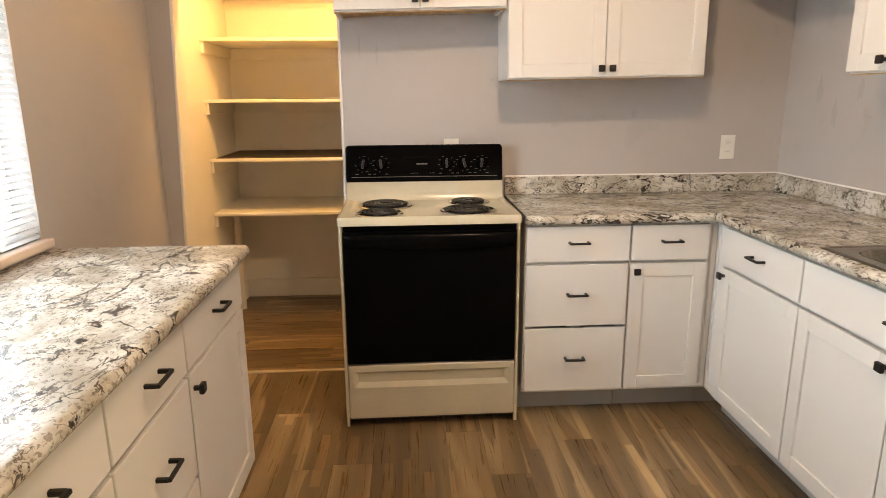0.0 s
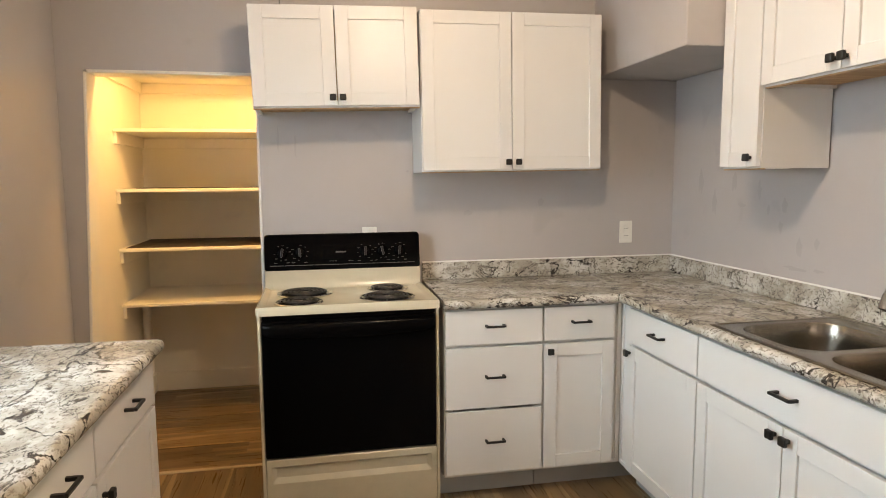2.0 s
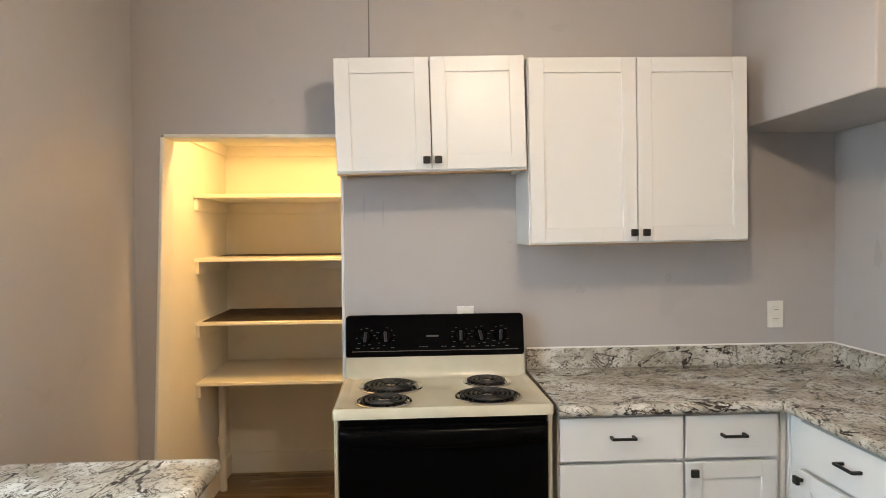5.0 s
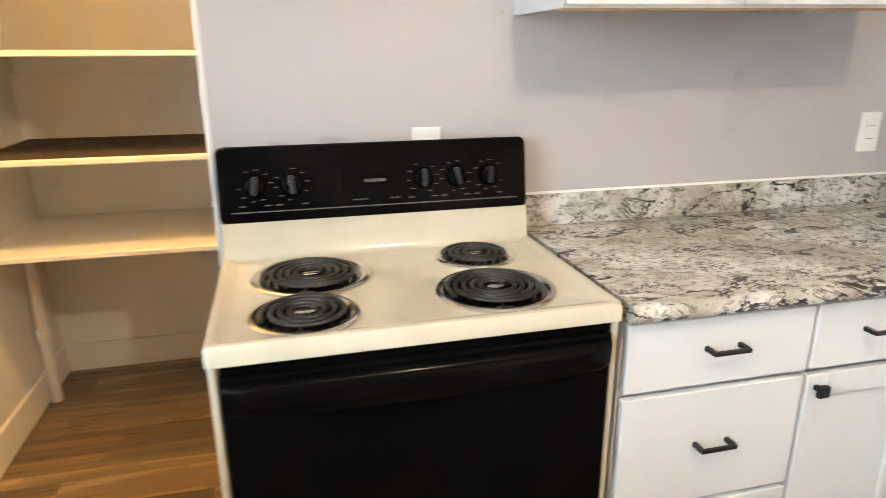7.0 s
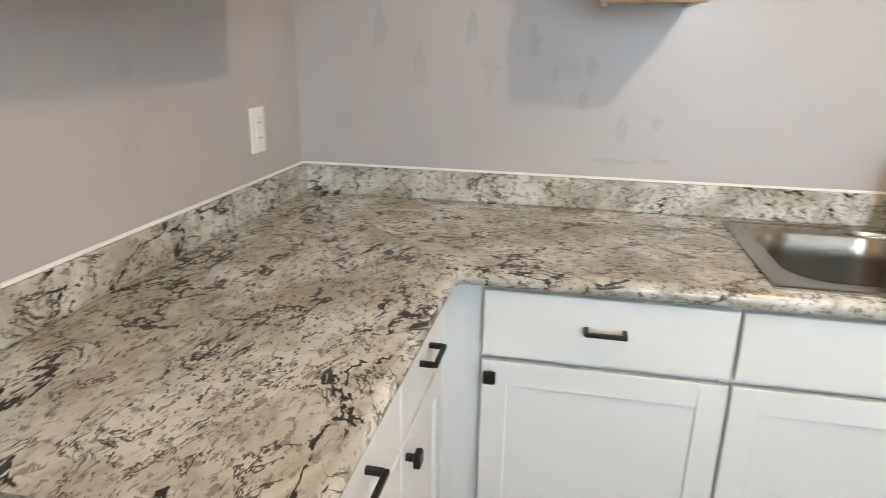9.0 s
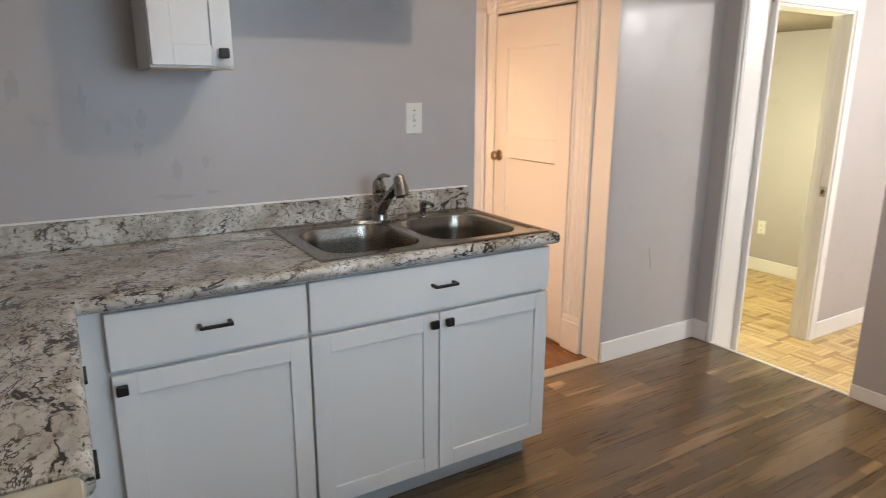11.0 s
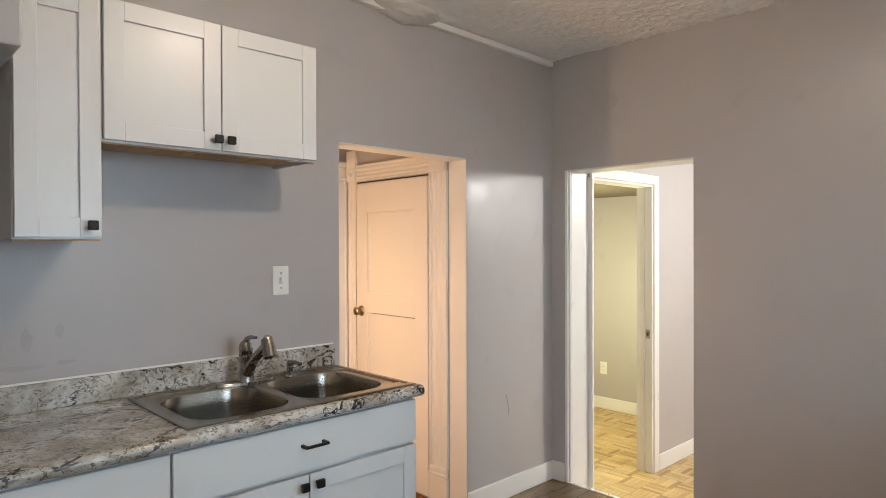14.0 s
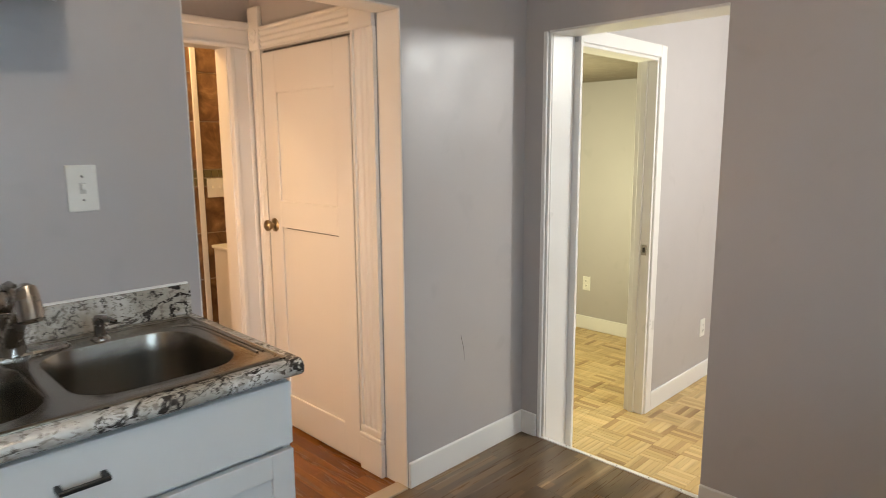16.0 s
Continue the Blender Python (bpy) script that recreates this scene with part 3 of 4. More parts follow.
part("front_edge", bm, COUNTER_TURNED, ctop, smooth=True)
bm = bmesh.new()
nose(bm, (1.48, 2.792), (1.48, 1.312), (-1, 0))
part("front_edge", bm, COUNTER, ctop, smooth=True)
bm = bmesh.new()
box(bm, 0.667, XE, YN - 0.018, YN, CZ1, 1.0, 0.004, 2)
part("backsplash", bm, COUNTER_TURNED, ctop)
bm = boxed(XE - 0.018, XE, 1.312, YN - 0.018, CZ1, 1.0, 0.004, 2)
part("backsplash", bm, COUNTER, ctop)
bm = bmesh.new()
tube(bm, [(0.67, YN - 0.006, 1.001), (XE - 0.01, YN - 0.006, 1.001)], 0.0055, 8)
part("caulk_bead", bm, CAULK, ctop, "white caulk bead")
bm = bmesh.new()
tube(bm, [(XE - 0.006, 1.317, 1.001), (XE - 0.006, YN - 0.01, 1.001)], 0.0055, 8)
part("caulk_bead", bm, CAULK, ctop, "white caulk bead")

itop = thing("worktop", pose(0, 0, 0), "granite-look laminate worktop under the window", "worktop")
part("top", boxed(XW, -0.366, 0.38, 2.372, CZ0, CZ1), COUNTER, itop)
bm = bmesh.new()
nose(bm, (-0.366, 0.38), (-0.366, 2.372), (1, 0))
part("front_edge", bm, COUNTER, itop, smooth=True)
bm = bmesh.new()
nose(bm, (XW, 2.372), (-0.366, 2.372), (0, 1))
part("end_edge", bm, COUNTER, itop, smooth=True)
bm = turned(bmesh.new(), [(0.012, CZ0), (0.024, CZ0 + 0.004), (0.029, CZ0 + 0.013), (0.03, CZ0 + 0.02), (0.029, CZ0 + 0.027), (0.024, CZ1 - 0.004), (0.012, CZ1 - 0.0003)], 24, Matrix.Translation((-0.366, 2.372, 0)))
part("rounded_corner", bm, COUNTER, itop, smooth=True)


# upper cabinets, same axes
def wall_cabinet(m, w, h, depth, doors, label):
    c = thing("wall_cabinet", m, label, "cabinet", "wall cabinets")
    part("side_panel", boxed(0, 0.016, 0.020, depth, 0, h), CAB, c)
    part("side_panel", boxed(w - 0.016, w, 0.020, depth, 0, h), CAB, c)
    part("top_panel", boxed(0.016, w - 0.016, 0.020, depth, h - 0.016, h), CAB, c)
    part("back_panel", boxed(0.016, w - 0.016, depth - 0.008, depth, 0.02, h - 0.016), RAWWOOD, c)
    part("face_rail", boxed(0.016, w - 0.016, 0.0205, 0.038, 0.0, 0.03), CAB, c)
    part("bottom_panel", boxed(0.016, w - 0.016, 0.038, depth - 0.008, 0.012, 0.024), RAWWOOD, c, "bare plywood underside")
    part("bottom_edge", boxed(0.001, w - 0.001, 0.0215, 0.040, -0.005, -0.0003), RAWWOOD, c, "bare plywood edge")
    for x0, x1, kx in doors:
        shaker(c, x0, x1, 0.006, h - 0.002, (kx, 0.040))
    return c


wall_cabinet(pose(-0.102, 3.090, 1.727, 0, -1.4, 0), 0.724, 0.431, 0.303, ((0.003, 0.358, 0.340), (0.362, 0.719, 0.383)), "short white wall cabinet with two shaker doors above the range")
wall_cabinet(pose(0.630, 3.090, 1.452, 0, -0.7, 0), 0.864, 0.714, 0.303, ((0.003, 0.419, 0.399), (0.423, 0.857, 0.446)), "tall white wall cabinet with two shaker doors and black knobs")
wall_cabinet(pose(1.738, 2.538, 1.452, 0, 0, -90), 0.222, 0.706, 0.305, ((0.003, 0.219, 0.190),), "narrow tall white wall cabinet with one door")
wall_cabinet(pose(1.738, 2.314, 1.741, 0, 0, -90), 0.729, 0.424, 0.305, ((0.003, 0.359, 0.341), (0.363, 0.726, 0.385)), "short white wall cabinet with two doors above the sink")


def rrect(x0, x1, y0, y1, r, z, n=6):
    pts = []
    for cx, cy, a in ((x1 - r, y1 - r, 0), (x0 + r, y1 - r, 90), (x0 + r, y0 + r, 180), (x1 - r, y0 + r, 270)):
        for k in range(n + 1):
            t = radians(a + 90 * k / n)
            pts.append(Vector((cx + r * math.cos(t), cy + r * math.sin(t), z)))
    return pts


# electric range
RX, RY, RW = -0.094, 2.800, 0.746
rng = thing("electric_range", pose(RX, RY, 0, 0, 0, 0.6), "bisque electric coil range with a black glass oven door", "stove")
bm = bmesh.new()
box(bm, 0.004, RW - 0.004, 0.028, 0.565, 0.035, 0.884)
part("body", bm, BISQUE, rng)
for x in (0.004, RW - 0.018):
    part("side_trim", boxed(x, x + 0.014, 0.004, 0.030, 0.0, 0.884, 0.003, 1), BISQUE, rng)
part("base_shadow_rail", boxed(0.02, RW - 0.02, 0.045, 0.06, 0.012, 0.05), GAP, rng)
loops = [rrect(0, RW, -0.006, 0.565, 0.012, 0.884), rrect(0, RW, -0.006, 0.565, 0.012, 0.912), rrect(0.004, RW - 0.004, -0.002, 0.562, 0.012, 0.919),
         rrect(0.012, RW - 0.012, 0.008, 0.555, 0.012, 0.920), rrect(0.020, RW - 0.020, 0.018, 0.548, 0.016, 0.916), rrect(0.034, RW - 0.034, 0.034, 0.54, 0.02, 0.9115)]
part("cooktop", ring_surface(bmesh.new(), loops, True, True), BISQUE, rng, smooth=True)
bm = bmesh.new()
prof = [(0.452, 0.911), (0.462, 0.913), (0.470, 0.922), (0.478, 0.955), (0.482, 0.996), (0.565, 0.996), (0.565, 0.911)]
ends = [[bm.verts.new((x, y, z)) for y, z in prof] for x in (0.006, RW - 0.006)]
for k in range(len(prof)):
    j = (k + 1) % len(prof)
    bm.faces.new((ends[0][k], ends[0][j], ends[1][j], ends[1][k]))
bm.faces.new(ends[0]), bm.faces.new(ends[1][::-1])
part("backguard", bm, BISQUE, rng, smooth=True)
# control console, leaning back
loops = [[Vector((p.x, z, p.y)) for p in rrect(0.004 + d, RW - 0.004 - d, d, 0.176 - d, 0.018 - d * 0.5, 0)] for z, d in ((0.066, 0), (0.006, 0), (0.001, 0.004), (0.0, 0.010))]
con_bm = ring_surface(bmesh.new(), loops, True, True)
con = part("console", con_bm, BLACKENAMEL, rng, "black control panel with dials", smooth=True)
con.matrix_local = pose(0, 0.482, 0.992, -9, 0, 0)
part("display", boxed(0.275, 0.435, -0.0016, 0.001, 0.055, 0.118, 0.0008, 1), BLACKENAMEL, con)
part("lower_groove", boxed(0.03, RW - 0.03, -0.0012, 0.001, 0.026, 0.0285), plain("dull_grey_line", (0.09, 0.09, 0.09), 0.35), con)
part("name_bar", boxed(0.335, 0.385, -0.0022, -0.001, 0.083, 0.090), PRINT, con)
bm = bmesh.new()
for x in (0.305, 0.318, 0.331, 0.395, 0.408):
    box(bm, x, x + 0.009, -0.0016, 0.0, 0.042, 0.0445)
part("small_print", bm, PRINT, con)["kind"] = "stuff"
for i, kx in enumerate((0.085, 0.167, 0.476, 0.558, 0.641)):
    kz = 0.087
    m = pose(kx, 0, kz, 90, 0, 0)
    k = part("dial_knob", turned(bmesh.new(), [(0.026, -0.001), (0.026, 0.004), (0.0235, 0.007), (0.021, 0.020), (0.018, 0.022)], 24, m), BLACKENAMEL, con, smooth=True)
    g = boxed(-0.0055, 0.0055, -0.021, 0.021, 0.016, 0.031, 0.003, 2)
    g.transform(m @ pose(0, 0, 0, 0, 0, (-8, 6, 0, 12, -5)[i]))
    part("grip", g, KNOB, k)
    bm = bmesh.new()
    for a in range(0, 360, 36):
        if (a // 36 + i) % 5 == 4:
            continue
        cx, cz = kx + 0.036 * math.cos(radians(a + 9)), kz + 0.036 * math.sin(radians(a + 9))
        w = 0.0035 if a % 72 else 0.0055
        box(bm, cx - w, cx + w, -0.0012, 0.0, cz - 0.0010, cz + 0.0010)
    for sx in (-0.03, 0.028):
        box(bm, kx + sx - 0.007, kx + sx + 0.007, -0.0012, 0.0, kz - 0.047, kz - 0.0445)
    part("dial_marks", bm, PRINT, con)["kind"] = "stuff"
# oven door and drawer
door = part("oven_door", boxed(0.020, RW - 0.020, -0.004, 0.028, 0.292, 0.862, 0.006, 2), GLASSBLACK, rng, "glossy black glass oven door")
part("vent_gap", boxed(0.022, RW - 0.022, 0.008, 0.03, 0.864, 0.883), BLACKENAMEL, rng)
bm = bmesh.new()
rows = []
for k in range(25):
    u = k / 24
    x = 0.024 + (RW - 0.048) * u
    sag = 0.014 * (1 - (2 * u - 1) ** 2)
    e = 1.0 if 0 < k < 24 else 0.4
    prof = [(-0.002, 0.852), (-0.010 * e, 0.853), (-0.020 * e, 0.850), (-0.026 * e, 0.843), (-0.028 * e, 0.832), (-0.0275 * e, 0.818 - sag * 0.6), (-0.026 * e, 0.806 - sag), (-0.021 * e, 0.799 - sag), (-0.012 * e, 0.797 - sag), (-0.002, 0.800 - sag)]
    rows.append([Vector((x, y, z)) for y, z in prof])
part("handle", ring_surface(bm, rows, True, True), BLACKENAMEL, door, "full-width black door handle", smooth=True)
bm = bmesh.new()
dz0, dz1 = 0.040, 0.284
loops = [[Vector((p.x, y, p.y)) for p in rrect(0.020 + a, RW - 0.020 - a, dz0 + b, dz1 - c, 0.006, 0)] for y, a, b, c in
         ((0.028, 0, 0, 0), (0.002, 0, 0, 0), (-0.001, 0.003, 0.003, 0.003), (-0.001, 0.022, 0.142, 0.028), (0.010, 0.040, 0.165, 0.040))]
part("storage_drawer", ring_surface(bm, loops, True, True), BISQUE, rng, "bisque drawer with a recessed grip", smooth=False)
# burners
for bx, by, br in ((0.190, 0.316, 0.122), (0.541, 0.142, 0.119), (0.568, 0.362, 0.094), (0.168, 0.108, 0.098)):
    at = Matrix.Translation((bx, by, 0))
    bowl = part("drip_bowl", turned(bmesh.new(), [(br - 0.012, 0.9116), (br + 0.001, 0.9118), (br + 0.002, 0.9160), (br - 0.001, 0.9185), (br - 0.006, 0.9190), (br - 0.011, 0.9178), (br - 0.015, 0.9150), (br - 0.021, 0.9118)], 48, at), CHROME, rng, "stained chrome drip bowl", smooth=True)
    part("pan", turned(bmesh.new(), [(br - 0.0165, 0.9117), (br - 0.0165, 0.9155), (br * 0.74, 0.9134), (br * 0.45, 0.9124), (0.004, 0.9122)], 40, at), DARKCHROME, bowl, "dark metal drip pan", smooth=True)
    turns = 4.5 if br > 0.11 else 3.5
    pts, n = [], int(turns * 26)
    for k in range(n + 1):
        u = k / n
        a, r = 2 * math.pi * turns * u + 3.3 - 2 * math.pi * turns, br * (0.20 + 0.61 * u)
        pts.append((bx + r * math.cos(a), by + r * math.sin(a), 0.9225))
    pts += [(bx + br * 0.80 * math.cos(3.42), by + br * 0.80 * math.sin(3.42), 0.9195), (bx + br * 0.84 * math.cos(3.50), by + br * 0.84 * math.sin(3.50), 0.9160)]
    coil = tube(bmesh.new(), pts, 0.0054, 8)
    for vert in coil.verts:
        vert.co.z = 0.9225 + (vert.co.z - 0.9225) * 0.72
    part("coil", coil, COIL, bowl, "dark spiral heating coil", smooth=True)
    part("cap", ring_surface(bmesh.new(), [[Vector((bx + 0.019 * f * math.cos(t), by + 0.012 * f * math.sin(t), z)) for t in [2 * math.pi * k / 20 for k in range(20)]] for f, z in ((1, 0.9165), (1, 0.9215), (0.85, 0.9228))], True, True), CHROME, bowl, smooth=True)
    for ang in (20, 140, 260):
        arm = boxed(0.014, br - 0.020, -0.0022, 0.0022, 0.9145, 0.9188)
        arm.transform(at @ pose(0, 0, 0, 0, 0, ang))
        part("support_arm", arm, COIL, bowl)
    slot = boxed(-0.016, 0.016, -0.0035, 0.0035, 0.9128, 0.9152, 0.001, 1)
    slot.transform(at @ pose(0, 0, 0, 0, 0, -8) @ pose(0, -br * 0.80, 0))
    part("terminal_slot", slot, GAP, bowl)

# double-bowl sink
sink = thing("kitchen_sink", pose(0, 0, 0), "double-bowl brushed stainless steel drop-in sink", "sink")


def bowl_unit(y0, y1, by0, by1):
    """Half of the rim with one bowl pressed into it."""
    bx0, bx1, n = 1.528, 1.902, 10
    inner = rrect(bx0, bx1, by0, by1, 0.095, 0.9172, n)
    cx, cy = (bx0 + bx1) / 2, (by0 + by1) / 2
    outer = []
    for p in inner:
        dx, dy = p.x - cx, p.y - cy
        tx = ((SX1 if dx > 0 else SX0) - cx) / dx if abs(dx) > 1e-6 else 1e9
        ty = ((y1 if dy > 0 else y0) - cy) / dy if abs(dy) > 1e-6 else 1e9
        t = min(tx, ty)
        outer.append(Vector((cx + dx * t, cy + dy * t, 0.9165)))
    for qx in (SX0, SX1):
        for qy in (y0, y1):
            k = min(range(len(outer)), key=lambda i: (outer[i].x - qx) ** 2 + (outer[i].y - qy) ** 2)
            outer[k] = Vector((qx, qy, 0.9165))
    skirt = [Vector((p.x, p.y, 0.9125)) for p in outer]

    def inset(d, z, r):
        return rrect(bx0 + d, bx1 - d, by0 + d, by1 - d, r, z, n)
    loops = [skirt, outer, inner, inset(0.0015, 0.9165, 0.094), inset(0.003, 0.9135, 0.093), inset(0.008, 0.86, 0.091), inset(0.013, 0.780, 0.088), inset(0.022, 0.756, 0.082), inset(0.050, 0.745, 0.07), inset(0.13, 0.741, 0.03)]
    return ring_surface(bmesh.new(), loops, False, True)


SM = 1.770
part("bowl", bowl_unit(SM, SY1, 1.790, 2.130), STEEL, sink, smooth=True)
part("bowl", bowl_unit(SY0, SM, 1.404, 1.752), STEEL, sink, smooth=True)
for cy in (1.960, 1.578):
    part("drain", turned(bmesh.new(), [(0.044, 0.741), (0.044, 0.744), (0.036, 0.745), (0.030, 0.742), (0.006, 0.742)], 24, Matrix.Translation((1.715, cy, 0))), CHROME, sink, "round strainer", smooth=True)
bm = bmesh.new()
ring_surface(bm, [rrect(SX0 + d, SX1 - d, SY0 + d, SY1 - d, 0.02, z) for d, z in ((-0.001, 0.9125), (-0.001, 0.9165), (0.004, 0.9195), (0.009, 0.9195), (0.013, 0.9168))])
part("rim", bm, STEEL, sink, smooth=True)

for k in (0.016, 0.030):
    pts = [(1.555, SY0 + k, 0.9172), (1.80, SY0 + k, 0.9172), (1.86, SY0 + k + 0.004, 0.9172), (1.90, SY0 + k + 0.020, 0.9172), (1.915, SY0 + k + 0.05, 0.9172)]
    part("rim_ridge", tube(bmesh.new(), pts, 0.0028, 8), STEEL, sink, smooth=True)

# faucet
fau = thing("faucet", pose(1.932, 1.777, 0.9168), "brushed nickel single-lever pull-out kitchen faucet", "faucet")
bm = ring_surface(bmesh.new(), [[Vector((0.030 * c * math.cos(t), 0.118 * s * math.sin(t), z)) for t in [2 * math.pi * k / 32 for k in range(32)]] for c, s, z in ((1, 1, 0), (1, 1, 0.006), (0.85, 0.96, 0.011))], True, True)
part("base_plate", bm, NICKEL, fau, smooth=True)
part("body", turned(bmesh.new(), [(0.031, 0.008), (0.029, 0.02), (0.0265, 0.05), (0.025, 0.10), (0.0255, 0.108), (0.0245, 0.110), (0.0255, 0.112), (0.0255, 0.130), (0.023, 0.147), (0.015, 0.158), (0.003, 0.161)], 24), NICKEL, fau, smooth=True)
part("spout", tube(bmesh.new(), [(-0.002, 0, 0.032), (-0.030, -0.003, 0.068), (-0.066, -0.006, 0.102), (-0.104, -0.009, 0.131), (-0.136, -0.011, 0.150)], [0.025, 0.0205, 0.0175, 0.0168, 0.0185], 16), NICKEL, fau, smooth=True)
part("spray_head", tube(bmesh.new(), [(-0.136, -0.011, 0.182), (-0.139, -0.011, 0.181), (-0.146, -0.012, 0.164), (-0.162, -0.013, 0.117), (-0.163, -0.013, 0.115)], [0.013, 0.0210, 0.0232, 0.0258, 0.0225], 20), NICKEL, fau, smooth=True)
part("lever", tube(bmesh.new(), [(0.004, 0, 0.148), (-0.008, -0.001, 0.166), (-0.034, -0.003, 0.176), (-0.072, -0.006, 0.177)], [0.013, 0.011, 0.0082, 0.0048], 12), NICKEL, fau, smooth=True)
part("collar", turned(bmesh.new(), [(0.0262, 0.106), (0.0262, 0.1085)], 24), GAP, fau)
soap = thing("soap_dispenser", pose(1.936, 1.590, 0.9168), "brushed nickel soap dispenser on the sink deck", "dispenser")
part("base", turned(bmesh.new(), [(0.022, 0), (0.021, 0.005), (0.014, 0.010), (0.012, 0.036), (0.0135, 0.04), (0.0135, 0.052), (0.010, 0.056)], 20), NICKEL, soap, smooth=True)
part("nozzle", tube(bmesh.new(), [(0.006, 0.003, 0.052), (-0.02, -0.012, 0.054), (-0.042, -0.026, 0.048)], [0.0105, 0.0085, 0.006], 12), NICKEL, soap, smooth=True)


# plates on the walls: x across, y out of the wall (negative is the room), z up
def wall_plate(m, kind, label, name="wall_outlet"):
    p = thing(name, m, label, "switch" if kind == "toggle" else "outlet")
    part("plate", boxed(-0.036, 0.036, -0.006, 0.0, -0.059, 0.059, 0.0025, 2), PLASTIC, p)
    if kind == "toggle":
        part("toggle", boxed(-0.005, 0.005, -0.016, -0.004, -0.004, 0.012, 0.002, 1), PLASTIC, p)
        part("toggle_frame", boxed(-0.007, 0.007, -0.0072, -0.004, -0.014, 0.014), plain("grey_plastic", (0.55, 0.54, 0.5), 0.4), p)
        for z in (-0.03, 0.03):
            part("screw", turned(bmesh.new(), [(0.003, 0.005), (0.003, 0.0072)], 10, pose(0, 0, z, 90, 0, 0)), NICKEL, p)
    elif kind == "block":
        part("socket_face", boxed(-0.017, 0.017, -0.009, -0.004, -0.034, 0.034, 0.002, 1), PLASTIC, p)
        for z in (-0.02, 0.02):
            bm = bmesh.new()
            box(bm, -0.012, 0.012, -0.0096, -0.0085, z - 0.0008, z + 0.0008)
            part("slots", bm, GAP, p)
    else:
        for z in (-0.020, 0.020):
            face = part("socket_face", boxed(-0.017, 0.017, -0.0085, -0.004, z - 0.015, z + 0.015, 0.004, 2), PLASTIC, p)
            bm = bmesh.new()
            box(bm, -0.0075, -0.0055, -0.0092, -0.008, z - 0.004, z + 0.006)
            box(bm, 0.0055, 0.0075, -0.0092, -0.008, z - 0.004, z + 0.006)
            box(bm, -0.002, 0.002, -0.0092, -0.008, z - 0.011, z - 0.007)
            part("slots", bm, GAP, face)
    return p


wall_plate(pose(1.778, YN, 1.132), "block", "white wall outlet with a rectangular face above the worktop")
wall_plate(pose(0.406, YN, 1.128), "duplex", "white wall outlet half hidden behind the range")
wall_plate(pose(XE, 1.566, 1.288, 0, 0, -90), "toggle", "white toggle light switch on grey wall", "light_switch")

# smudges on the paint
SMUDGE = painted("dull_smudge", (0.415, 0.391, 0.387), 0.42, 0.06, 0.2)


def lumpy(t, seed):
    return 1 + 0.75 * noise.noise(Vector((1.6 * math.cos(t), 1.6 * math.sin(t), seed * 170)))


def smudge(m, w, h):
    s = thing("wall_smudge", m, "faint dark smudge on grey paint", "smudge", "wall smudges")
    loops = [[Vector((w * q * math.cos(t) * lumpy(t, w), y, h * q * math.sin(t) * lumpy(t + 9, h))) for t in [2 * math.pi * k / 28 for k in range(28)]] for q, y in ((1, 0), (0.97, -0.0003))]
    part("mark", ring_surface(bmesh.new(), loops, False, True), SMUDGE, s)


for y, z, w, h in ((2.542, 1.302, 0.014, 0.030), (2.560, 1.216, 0.012, 0.026), (2.452, 1.134, 0.019, 0.033), (2.470, 1.050, 0.055, 0.009), (2.345, 1.056, 0.03, 0.007), (2.876, 1.395, 0.020, 0.045), (2.82, 1.295, 0.026, 0.010), (3.14, 1.40, 0.022, 0.05), (2.70, 1.36, 0.012, 0.035), (2.64, 1.28, 0.010, 0.022), (2.36, 1.16, 0.012, 0.024), (3.02, 1.30, 0.016, 0.05)):
    smudge(pose(XE, y, z, 0, 0, -90), w, h)
for x, z, w, h in ((0.905, 1.248, 0.022, 0.012), (1.30, 1.30, 0.014, 0.02), (-0.02, 1.61, 0.006, 0.05), (0.06, 1.58, 0.005, 0.05), (0.60, 1.46, 0.008, 0.005)):
    smudge(pose(x, YN, z), w, h)
for x, z, w, h in ((1.62, 2.24, 0.022, 0.035),):
    smudge(pose(x, YS, z, 0, 0, 180), w, h)

# pantry
PX0, PX1, PY0, PY1, PZ = -0.966, 0.12, YN + 0.12, 4.725, 2.36
setting("wall_pantry_west", boxed(PX0 - 0.12, PX0, PY0, PY1 + 0.1, 0, 2.6), PANTRY, "cream painted pantry side wall", "wall")
setting("wall_pantry_north", boxed(PX0, PX1, PY1, PY1 + 0.1, 0, 2.6), PANTRY, "cream painted pantry back wall", "wall")
setting("wall_pantry_east", boxed(PX1, PX1 + 0.1, PY0, PY1 + 0.1, 0, 2.6), PANTRY, "cream painted pantry side wall", "wall")
bm = leaning(boxed(PX0, -0.855, PY0, PY0 + 0.004, 0, 1.909), -0.9)
box(bm, PX0, -0.855, PY0, PY0 + 0.004, 1.909, 2.6)
box(bm, -0.108, PX1, PY0, PY0 + 0.004, 0, 2.6)
box(bm, -0.855, -0.108, PY0, PY0 + 0.004, 1.918, 2.6)
setting("wall_pantry_south", bm, PANTRY, "cream painted pantry wall round the opening", "wall")
setting("ceiling_pantry", boxed(PX0, PX1, PY0, PY1, PZ, 2.6), PANTRY, "cream pantry ceiling", "ceiling")
bm = bmesh.new()
box(bm, -0.857, -0.843, YN - 0.004, PY0 + 0.006, 0, 1.909, 0.003, 1)
leaning(bm, -0.9)
setting("trim", bm, PANTRY, "cream pantry door jamb", "trim")
setting("trim", boxed(-0.843, -0.118, YN - 0.003, PY0 + 0.006, 1.906, 1.921, 0.003, 1), PANTRY, "cream pantry head jamb", "trim")
